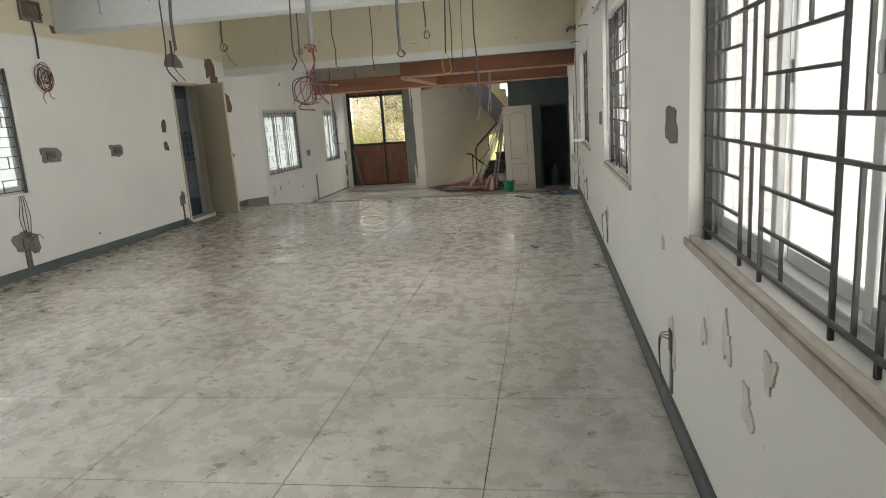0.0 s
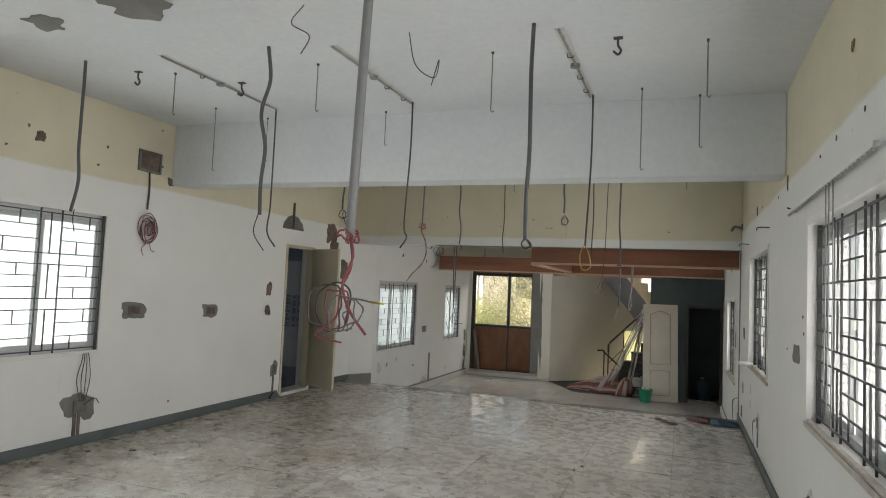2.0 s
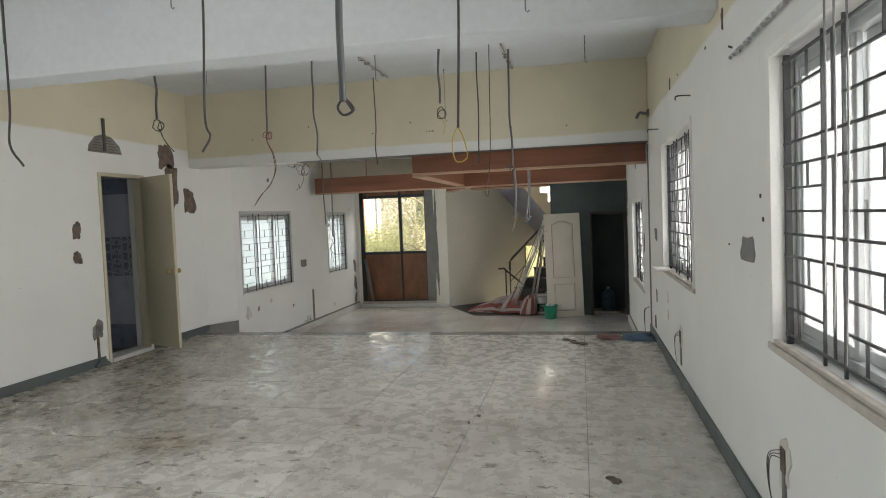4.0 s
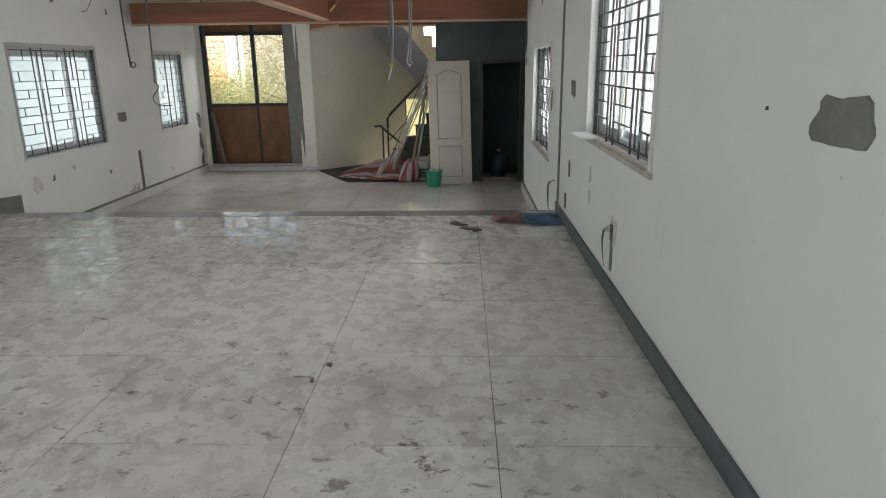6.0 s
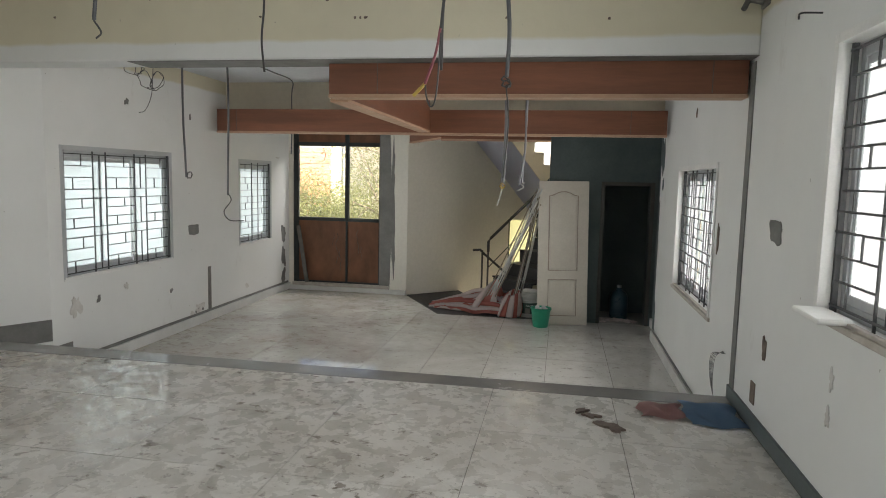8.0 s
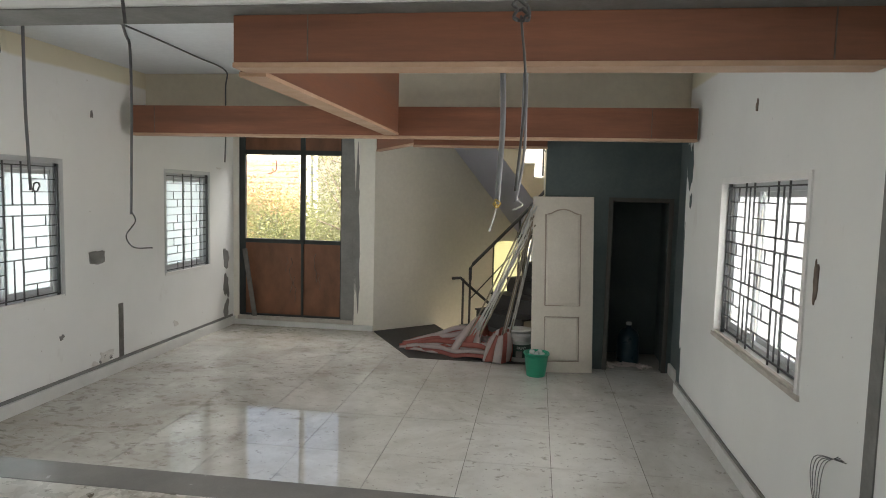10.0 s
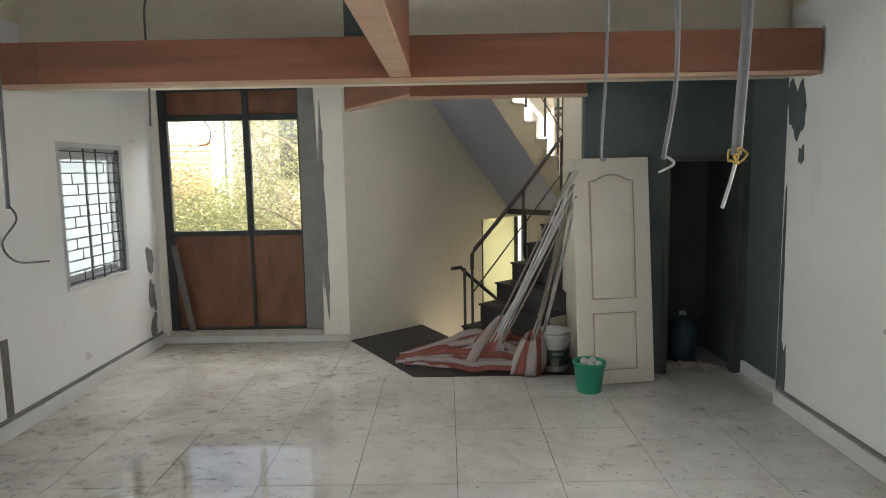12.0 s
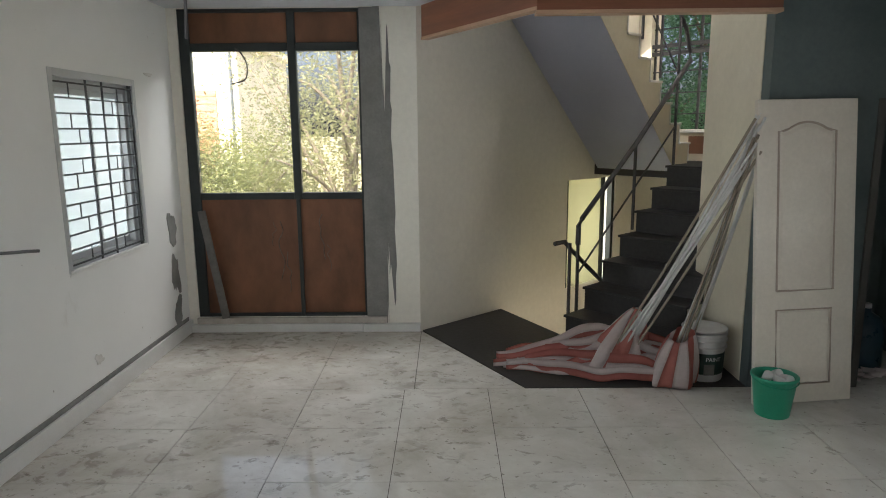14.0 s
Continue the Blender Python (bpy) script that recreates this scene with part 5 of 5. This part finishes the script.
# ---- right wall ----
for y, z, w, h, s in ((3.10, 1.345, 0.24, 0.15, 81), (6.80, 1.31, 0.25, 0.13, 82), (10.95, 1.255, 0.20, 0.13, 83)):
    wall_patch(on_right(y, z), w, h, s, CUT, m_plaster, 0.16, 0.85)
for y, z in ((3.05, 0.36), (6.22, 0.42), (9.19, 0.40)):
    so = empty("wall_socket", on_right(y, z), "chased socket slot with loose black wires above the skirting", "socket", "sockets")
    part("plaster", blob(0.15, 0.20, int(y * 10), 0.3, 28), m_smear, so, "ragged pale cement")
    part("slot", box(-0.02, 0.02, -0.010, 0.0, -0.24, 0.02), m_plaster, so)
    part("box_front", box(-0.035, 0.03, -0.013, -0.006, -0.045, 0.065, 0.003), m_hole, so)
    for k in range(3):
        part("wire", tube([(0.0, -0.015, 0.02 + 0.02 * k), (-0.07 - 0.02 * k, -0.04, 0.0), (-0.10 - 0.01 * k, -0.04, -0.12), (-0.08, -0.03, -0.24)], 0.0022, 6), m_darkcable, so, smooth=True)
so = empty("wall_socket", on_right(11.16, 0.22), "small dark socket hole close to the floor", "socket", "sockets")
part("opening", box(-0.045, 0.045, -0.008, 0.0, -0.07, 0.07, 0.003), m_hole, so)
# narrow dark grey strip down the wall where the floor drops
st = thing("join_strip", box(-0.05, 0.05, -0.008, 0.004, 0.0, 2.34), m_plaster, "dark grey strip where two walls join", "plaster patch")
st.matrix_world = on_right(11.65, 0.0)
st2 = thing("join_strip", box(-0.05, 0.05, -0.008, 0.004, F, -0.001), m_plaster, "dark grey strip where two walls join", "plaster patch")
st2.matrix_world = on_right(11.65, 0.0)
wl = empty("wire_loops", on_right(11.92, 0.27), "loose loops of dark wire pulled out of the wall", "wire")
for k in range(5):
    part("wire", tube([(0.02 * k, -0.01, 0.02), (-0.05 - 0.03 * k, -0.05, -0.05), (-0.08 - 0.02 * k, -0.05, -0.25), (-0.02 + 0.02 * k, -0.04, -0.42)], 0.0022, 6), m_conduit, wl, smooth=True)
bk = empty("wall_bracket", on_right(11.46, 2.68), "small grey wall bracket under the ceiling", "bracket")
part("plate", box(-0.07, 0.07, -0.02, 0.0, -0.03, 0.05, 0.006), m_box, bk)
part("arm", tube([(0.0, -0.02, 0.0), (-0.03, -0.10, 0.02), (0.0, -0.14, -0.04)], 0.018, 8), m_box, bk, smooth=True)
for y, z, w, h, s in ((7.30, 2.62, 0.04, 0.10, 84), (9.55, 2.67, 0.03, 0.10, 85), (8.0, 2.9, 0.05, 0.14, 86), (12.34, 1.09, 0.05, 0.24, 87), (11.0, 0.55, 0.06, 0.14, 88), (13.5, 2.19, 0.04, 0.08, 89), (6.54, 1.58, 0.012, 0.02, 90), (6.5, 1.47, 0.016, 0.02, 92), (7.22, 1.32, 0.012, 0.012, 93), (5.2, 2.95, 0.05, 0.05, 91)):
    wall_patch(on_right(y, z), w, h, s, "small dark hole or scrape in the plaster", m_hole, 0.35, 0.4)
for y, z, w, h, s in ((2.15, 0.70, 0.09, 0.13, 401), (1.75, 0.76, 0.10, 0.08, 402), (3.30, 0.78, 0.05, 0.06, 403), (2.45, 0.62, 0.07, 0.10, 404), (1.92, 0.58, 0.08, 0.12, 406), (10.02, 0.65, 0.04, 0.08, 407), (10.03, 0.47, 0.05, 0.07, 408)):
    wall_patch(on_right(y, z), w, h, s, "grimy rubbed smear on the white paint", m_smear, 0.5, 0.3)
for y, z, w, h, s in ((12.57, 0.15, 0.12, 0.2, 411), (13.35, 0.25, 0.06, 0.07, 412)):
    wall_patch(on_left(y, z), w, h, s, "grimy rubbed smear on the white paint", m_smear, 0.5, 0.3)
for y in (8.45, 10.50):
    hk = thing("curtain_hook", tube([(0, 0, 0.0), (0, -0.10, 0.0), (0.0, -0.11, -0.03)], 0.005, 6), m_iron, "thin iron curtain bracket over the window", "hook", "curtain hooks")
    hk.matrix_world = on_right(y, 2.38)
rnd = random.Random(3)
HOLE = "small dark drilled hole of a removed fixing"
for x, z in ((-4.67, 2.68), (-3.84, 2.80), (-2.94, 2.65), (-2.21, 2.63), (-2.17, 2.63), (-2.13, 2.63), (-1.11, 2.61), (-0.42, 2.59), (-2.42, 2.76)):
    d = thing("drill_hole", blob(rnd.uniform(0.014, 0.024), rnd.uniform(0.014, 0.024), int(900 * abs(x + z)), 0.3, 10, 0.004), m_hole, HOLE, "hole", "drilled holes")
    d.matrix_world = pose(x, BY, z + 0.03)
for y, z in ((5.65, 2.95), (5.46, 2.74), (6.50, 2.94), (7.21, 3.28), (6.40, 2.74), (7.24, 2.88), (7.57, 0.25)):
    d = thing("drill_hole", blob(rnd.uniform(0.018, 0.03), rnd.uniform(0.018, 0.03), int(800 * (y + z)), 0.3, 10, 0.004), m_hole, HOLE, "hole", "drilled holes")
    d.matrix_world = on_left(y, z)
for y, z in ((4.97, 2.57), (5.56, 2.57), (7.83, 2.58), (9.08, 2.66), (6.00, 2.56)):
    d = thing("drill_hole", blob(rnd.uniform(0.016, 0.026), rnd.uniform(0.016, 0.03), int(700 * (y + z)), 0.3, 10, 0.004), m_hole, HOLE, "hole", "drilled holes")
    d.matrix_world = on_right(y, z)
rod = empty("curtain_rail", on_right(6.98, 2.335), "white toothed curtain rail over the window with cords hanging", "curtain rail")
part("rail", box(0.0, 2.35, -0.05, -0.025, -0.012, 0.012, 0.003), m_white, rod)
tooth = mesh_from(box(-0.005, 0.005, -0.008, 0.008, -0.008, 0.008), "glider", m_alu)
for k in range(30):
    shared("glider", tooth, rod, Matrix.Translation((0.05 + 0.078 * k, -0.04, -0.02)))
part("bracket", tube([(0.1, 0.0, 0.0), (0.1, -0.06, 0.03)], 0.006, 6), m_iron, rod)
for k, x in enumerate((1.42, 1.50, 1.60)):
    part("cord", tube([(x, -0.05, -0.02), (x + 0.01, -0.05, -0.6), (x - 0.02, -0.05, -1.1 - 0.1 * k)], 0.0035, 6), m_steelrod, rod)
pad = thing("folded_paper", box(-0.02, 0.30, -0.13, 0.02, 0.0, 0.03, 0.01), m_white, "folded white paper lying on the window sill", "paper")
pad.matrix_world = on_right(10.20, 0.923)
# flaky paint edge at the end of the right wall
for k, (y, z, w, h) in enumerate(((15.54, 0.3, 0.05, 1.4), (15.44, 1.86, 0.20, 0.42), (15.35, 1.5, 0.06, 0.12), (15.47, -0.2, 0.06, 0.4))):
    wall_patch(on_right(y, z), w, h, 95 + k, "ragged raw cement showing past flaked paint", m_darkplaster, 0.4, 0.8)

# ---- things by the stair ----


def cloth(name, func, stripes, parent, nu=40, nv=5, th=0.004, first=0):
    """Striped cloth: func(u, v) gives the place; each stripe is a part."""
    for s in range(stripes):
        bm = bmesh.new()
        grid = [[bm.verts.new(func(i / nu, (s + j / nv) / stripes)) for j in range(nv + 1)] for i in range(nu + 1)]
        for i in range(nu):
            for j in range(nv):
                bm.faces.new((grid[i][j], grid[i + 1][j], grid[i + 1][j + 1], grid[i][j + 1]))
        bmesh.ops.solidify(bm, geom=bm.faces[:], thickness=th)
        part(name, bm, (m_tarpred, m_tarpwhite)[(s + first) % 2], parent, ("red stripe", "pinkish white stripe")[(s + first) % 2], True)


tarp = empty("striped_tarpaulin", pose(0, 0, F + 0.006), "crumpled red and white striped tarpaulin heaped on the floor", "tarpaulin")


def ribbon(k):
    rr = random.Random(300 + k)
    ph, x0, x1 = 1.9 * k, -2.66 + rr.uniform(0.0, 0.16), -1.30 + rr.uniform(-0.06, 0.05)
    tilt = rr.uniform(0.25, 0.9)

    def at(u, v):
        rise = min(1.0, 0.12 + 1.5 * u) * (1.0 - 0.25 * max(0.0, u - 0.8) / 0.2)
        fold = math.sin(9 * u + ph) + 0.5 * math.sin(21 * u + 2.3 * ph)
        x = x0 + (x1 - x0) * u + 0.012 * math.sin(17 * u + ph)
        y = 16.72 - 0.38 * u ** 0.8 + 0.038 * k * (0.4 + 0.6 * rise) + 0.022 * fold + 0.10 * v * tilt * (1 + 0.4 * math.sin(13 * u + ph))
        z = 0.008 + 0.024 * k * rise + 0.012 * (1.5 + fold) * rise + 0.115 * v * (0.45 + 0.55 * rise) * (1.0 + 0.22 * math.sin(7 * u + 2 * ph))
        return Vector((x, y, z))
    return at


def bunch(u, v):
    a = 2 * math.pi * v
    r = (0.21 * (1 - u) ** 0.7 + 0.03) * (1 + 0.30 * math.sin(5 * a + 3 * u) * (1 - 0.6 * u))
    return Vector((-1.76 + r * math.cos(a) + 0.16 * u, 16.70 + 0.75 * r * math.sin(a) - 0.04 * u, 0.05 + 0.46 * u + 0.03 * math.sin(7 * a) * (1 - u)))


def bulge(u, v):
    a = 2 * math.pi * v
    r = 0.155 * (1 - 0.45 * u * u) * (1 + 0.16 * math.sin(4 * a + 2.5 * u) + 0.06 * math.sin(9 * a))
    return Vector((-1.375 + r * math.cos(a) + 0.05 * u, 16.42 + 0.7 * r * math.sin(a) + 0.03 * u, 0.01 + 0.36 * u * (1 + 0.12 * math.sin(a + 0.6))))


for k in range(9):
    cloth("fold", ribbon(k), 2, tarp, 60, 3, 0.003, k)
cloth("fold", bunch, 9, tarp, 16, 4)
cloth("fold", bulge, 10, tarp, 14, 4)

rnd = random.Random(9)
PIPE = "long dusty white plastic pipe leaning in the corner"


def lean_pipe(b0, b1, r, mat_):
    thing("pvc_pipe", tube([b0, (b0 + b1) / 2 + Vector((0.0, 0.0, -0.03)), b1], r, 7), mat_, PIPE, "pipe", "leaning pipes", smooth=True)


for k in range(9):
    lean_pipe(Vector((-1.86 + 0.020 * k + rnd.uniform(-0.02, 0.02), 16.66 + rnd.uniform(-0.05, 0.06), F + 0.02)), Vector((-1.02 + 0.008 * k, 16.23 + rnd.uniform(-0.03, 0.03), 1.24 + rnd.uniform(-0.12, 0.2))), 0.0095, m_pvc if k % 7 else m_bamboo)
for k in range(8):
    lean_pipe(Vector((-1.40 + 0.020 * k + rnd.uniform(-0.02, 0.02), 16.58 + rnd.uniform(-0.05, 0.05), F + 0.02)), Vector((-1.01 + 0.008 * k, 16.25 + rnd.uniform(-0.03, 0.02), 1.30 + rnd.uniform(-0.2, 0.16))), 0.0095, m_pvc if k % 3 else m_bamboo)

pail = empty("paint_pail", pose(-1.10, 16.60, F), "white paint pail with a dark green label", "pail")
part("body", lathe([(0.135, 0.0), (0.14, 0.01), (0.152, 0.30), (0.155, 0.36), (0.148, 0.36), (0.13, 0.02)]), m_bucketwhite, pail, smooth=True)
part("label", lathe([(0.1405, 0.03), (0.1505, 0.22), (0.147, 0.22), (0.137, 0.03)]), m_label, pail, "dark green printed label")
for z in (0.25, 0.30, 0.345, 0.375):
    part("rim", lathe([(0.15, z), (0.164, z + 0.003), (0.164, z + 0.014), (0.15, z + 0.017)]), m_bucketwhite, pail, smooth=True)
part("label_panel", box(-0.045, 0.03, -0.149, -0.142, 0.06, 0.14), m_box, pail)
word = bpy.data.curves.new("word", 'FONT')
word.body, word.size, word.extrude, word.align_x = "PAINT", 0.042, 0.001, 'CENTER'
tmp = new("tmp", word)
me = bpy.data.meshes.new_from_object(tmp.evaluated_get(bpy.context.evaluated_depsgraph_get()))
bpy.data.objects.remove(tmp)
me.materials.append(m_bucketwhite)
for v in me.vertices:
    a = v.co.x / 0.155
    v.co = Vector((0.151 * math.sin(a), -0.151 * math.cos(a) - v.co.z, v.co.y))
shared("lettering", me, pail, pose(0, 0, 0.165, 0, 0, 8))
bucket = empty("green_bucket", pose(-0.90, 15.93, F), "green plastic bucket filled with white cups", "bucket")
part("body", lathe([(0.10, 0.0), (0.105, 0.006), (0.135, 0.25), (0.145, 0.255), (0.145, 0.27), (0.128, 0.27), (0.097, 0.012)]), m_green, bucket, smooth=True)
part("handle", tube([(-0.145, 0, 0.255), (-0.11, -0.09, 0.235), (0.0, -0.145, 0.225), (0.11, -0.09, 0.235), (0.145, 0, 0.255)], 0.004, 6), m_green, bucket)
for k, (x, y) in enumerate(((-0.05, 0.0), (0.03, 0.05), (0.06, -0.03), (0.0, -0.06))):
    c = thing("paper_cup", lathe([(0.02, -0.10), (0.03, 0.0), (0.03, 0.04), (0.024, 0.042)], 14), m_bucketwhite, "crumpled white cup lying in the bucket", "cup", "cups in the bucket", smooth=True)
    c.matrix_world = pose(-0.90 + x, 15.93 + y, F + 0.25, 35 + 20 * k, 20 * k, 0)

# ---- rags on the raised floor ----


def rag(x0, x1, y0, y1, mat_, label, seed):
    rnd = random.Random(seed)
    bm = bmesh.new()
    n = 14
    ph = rnd.uniform(0, 6)
    g = []
    for i in range(n + 1):
        row = []
        for j in range(n + 1):
            u, v = i / n, j / n
            z = 0.012 + 0.05 * (0.5 + 0.5 * math.sin(7 * u + 3 * v + ph)) * math.sin(math.pi * u) ** 0.5 * math.sin(math.pi * v) ** 0.5
            row.append(bm.verts.new((x0 + (x1 - x0) * u + 0.02 * math.sin(9 * v + ph), y0 + (y1 - y0) * v + 0.025 * math.sin(8 * u + ph), z)))
        g.append(row)
    for i in range(n):
        for j in range(n):
            bm.faces.new((g[i][j], g[i + 1][j], g[i + 1][j + 1], g[i][j + 1]))
    bmesh.ops.solidify(bm, geom=bm.faces[:], thickness=0.008)
    return thing("rag", bm, mat_, label, "rag", "rags on the floor", smooth=True)


rag(0.17, 0.51, 11.06, 11.52, m_bluecloth, "crumpled blue cloth lying by the skirting", 1)
rag(-0.12, 0.16, 11.15, 11.44, m_redcloth, "faded red cloth lying flat on the floor", 2)
rnd = random.Random(21)
for x, y, w in ((-0.5, 11.18, 0.09), (-0.33, 10.93, 0.16), (-0.14, 6.97, 0.09), (-1.14, 7.93, 0.025), (-5.08, 6.5, 0.05), (-1.09, 8.1, 0.03), (-0.44, 11.1, 0.10)):
    bm = blob(w, w * 0.6, int(w * 1000 + 7 * abs(x)), 0.4, 16, 0.012)
    d = thing("mud_clod", bm, m_hole, "small clod of dried mud on the floor", "mud clod", "mud clods")
    d.matrix_world = pose(x, y, 0.001, -90, 0, rnd.uniform(0, 180))
thing("floor_wire", tube([(0.50, 5.95, 0.012), (0.42, 6.0, 0.014), (0.46, 6.08, 0.012), (0.40, 6.05, 0.012)], 0.004, 6), m_darkcable, "short curl of dark wire on the floor", "wire", smooth=True)

# ---- outside ----
structure("ground", box(-300, 300, -200, 500, -3.75, -3.6), m_earth, "dry earth ground around the building", "ground")


def tree(x, y, z, height, spread, leaves, seed, mat_, label):
    rnd = random.Random(seed)
    t = empty("tree", pose(x, y, z), label, "tree", "trees outside")
    top = Vector((rnd.uniform(-0.4, 0.4), rnd.uniform(-0.4, 0.4), height * 0.62))
    bm = tube([(0, 0, 0), top * 0.5 + Vector((rnd.uniform(-0.2, 0.2), 0, 0)), top], 0.17, 8, None, True, 0.07)
    tips = []
    for k in range(16):
        a = rnd.uniform(0, 6.28)
        s = top * rnd.uniform(0.5, 1.0)
        e = s + Vector((math.cos(a) * spread * rnd.uniform(0.35, 0.95), math.sin(a) * spread * rnd.uniform(0.35, 0.95), height * rnd.uniform(0.0, 0.4)))
        tube([s, (s + e) / 2 + Vector((0, 0, 0.2)), e], 0.05, 5, bm, True, 0.012)
        tips += [e, (s + e) / 2 + Vector((0, 0, 0.15)), s * 0.3 + e * 0.7]
    part("trunk", bm, m_bark, t, smooth=True)
    verts, faces = [], []
    for k in range(leaves):
        c = rnd.choice(tips) + Vector((rnd.gauss(0, 0.42), rnd.gauss(0, 0.42), rnd.gauss(0, 0.34)))
        d = Vector((rnd.gauss(0, 1), rnd.gauss(0, 1), rnd.gauss(0, 0.6))).normalized()
        e = d.cross(Vector((rnd.gauss(0, 1), rnd.gauss(0, 1), rnd.gauss(0, 1)))).normalized()
        l, w = rnd.uniform(0.025, 0.06), rnd.uniform(0.010, 0.021)
        n = len(verts)
        verts += [c - d * l, c + e * w, c + d * l, c - e * w]
        faces.append((n, n + 1, n + 2, n + 3))
    me = bpy.data.meshes.new("crown")
    me.from_pydata(verts, [], faces)
    me.materials.append(mat_)
    shared("crown", me, t)
    return t


tree(-7.2, 25.5, -3.6, 5.6, 2.6, 30000, 3, m_leafgreen, "leafy green tree outside the entrance door")
tree(-4.6, 24.0, -3.6, 8.6, 2.6, 11000, 4, m_leafyellow, "sparse yellowish tree with thin branches outside the door")
tree(-9.8, 29.5, -3.6, 5.2, 2.8, 20000, 5, m_leafgreen, "leafy green tree outside the entrance door")
tree(-3.4, 29.0, -3.6, 8.6, 3.2, 12000, 6, m_leafyellow, "sparse yellowish tree with thin branches outside the door")
tree(2.3, 24.0, -3.6, 11.0, 2.4, 40000, 7, m_leafdeep, "leafy green tree outside the stair window")
tree(1.0, 25.5, -3.6, 11.0, 2.6, 40000, 8, m_leafdeep, "leafy green tree outside the stair window")
tree(-0.5, 23.6, -3.6, 10.5, 2.2, 40000, 9, m_leafdeep, "leafy green tree outside the stair window")
house = empty("house", pose(-15.2, 37.0, -3.6), "pale rendered house with red ribbed cladding behind the trees", "house")
part("wall", box(-5.0, 4.1, 1.0, 9.0, 0.0, 8.3), m_render, house, "pale render")
part("roof", box(-5.3, 4.4, 0.7, 9.3, 8.3, 8.55), m_render, house)
part("drain_pipe", tube([(3.85, 0.93, 0.2), (3.85, 0.93, 8.2)], 0.06, 8, None, False), m_darkpane, house, "dark drain pipe")
for k in range(22):
    part("cladding_board", box(-0.6, 3.23, 0.90, 0.99, 0.6 + 0.27 * k, 0.84 + 0.27 * k), m_redsiding, house)
for x, z in ((-3.4, 3.4), (-3.4, 6.4), (-2.0, 6.4)):
    w = part("window", box(x, x + 0.9, 0.93, 1.02, z, z + 1.2), m_white, house)
    part("pane", box(x + 0.08, x + 0.82, 0.90, 0.925, z + 0.08, z + 1.12), m_darkpane, w)

# ---- floor slabs ----
XJ = [XL, -4.78, -3.88, -2.98, -2.07, -1.12, -0.28, XR - 0.018]
YJ = [Y0 + 0.83 * k for k in range(18)]
YJ = [y - (YJ[13] - 8.215) for y in YJ]
YJ = [Y0] + [y for y in YJ if Y0 + 0.2 < y < YS - 0.4] + [YS - 0.236]


def slabs(parent, xs, ys, z, mat_):
    kinds = {}
    rnd = random.Random(77)
    for i in range(len(xs) - 1):
        for j in range(len(ys) - 1):
            w, h = xs[i + 1] - xs[i], ys[j + 1] - ys[j]
            key = (round(w, 3), round(h, 3))
            if key not in kinds:
                g = 0.0022
                kinds[key] = mesh_from(box(-w / 2 + g, w / 2 - g, -h / 2 + g, h / 2 - g, -0.03, 0.0), "slab", mat_)
            shared("slab", kinds[key], parent, Matrix.Translation(((xs[i] + xs[i + 1]) / 2, (ys[j] + ys[j + 1]) / 2, z + rnd.uniform(-0.0006, 0.0006))) @ pose(0, 0, 0, rnd.uniform(-0.05, 0.05), rnd.uniform(-0.05, 0.05), 0))


slabs(floor, XJ, YJ, 0.0, m_slab)
LXJ = [XL, -4.66, -4.0, -3.33, -2.73, -2.08, -1.43, -0.78, -0.10, XN]
LYJ = [YS, 12.55, 13.40, 14.26, 15.11, 15.75, 16.38]
slabs(floor_low, LXJ, LYJ, F, m_slab_low)
slabs(floor_low, [-0.74, -0.1, XN], [16.383, 17.29], F, m_slab_low)
for k, (x0, x1) in enumerate(((XL, -4.66), (-4.66, -4.0), (-4.0, -3.262))):
    me = mesh_from(box(x0 + 0.002, x1 - 0.002, 16.383, 17.765, F - 0.03, F), "slab", m_slab_low)
    shared("slab", me, floor_low)
me = mesh_from(prism([(-3.258, 16.383), (-2.46, 16.383), (-3.258, 17.76)], F - 0.03, F), "slab", m_slab_low)
shared("slab", me, floor_low)
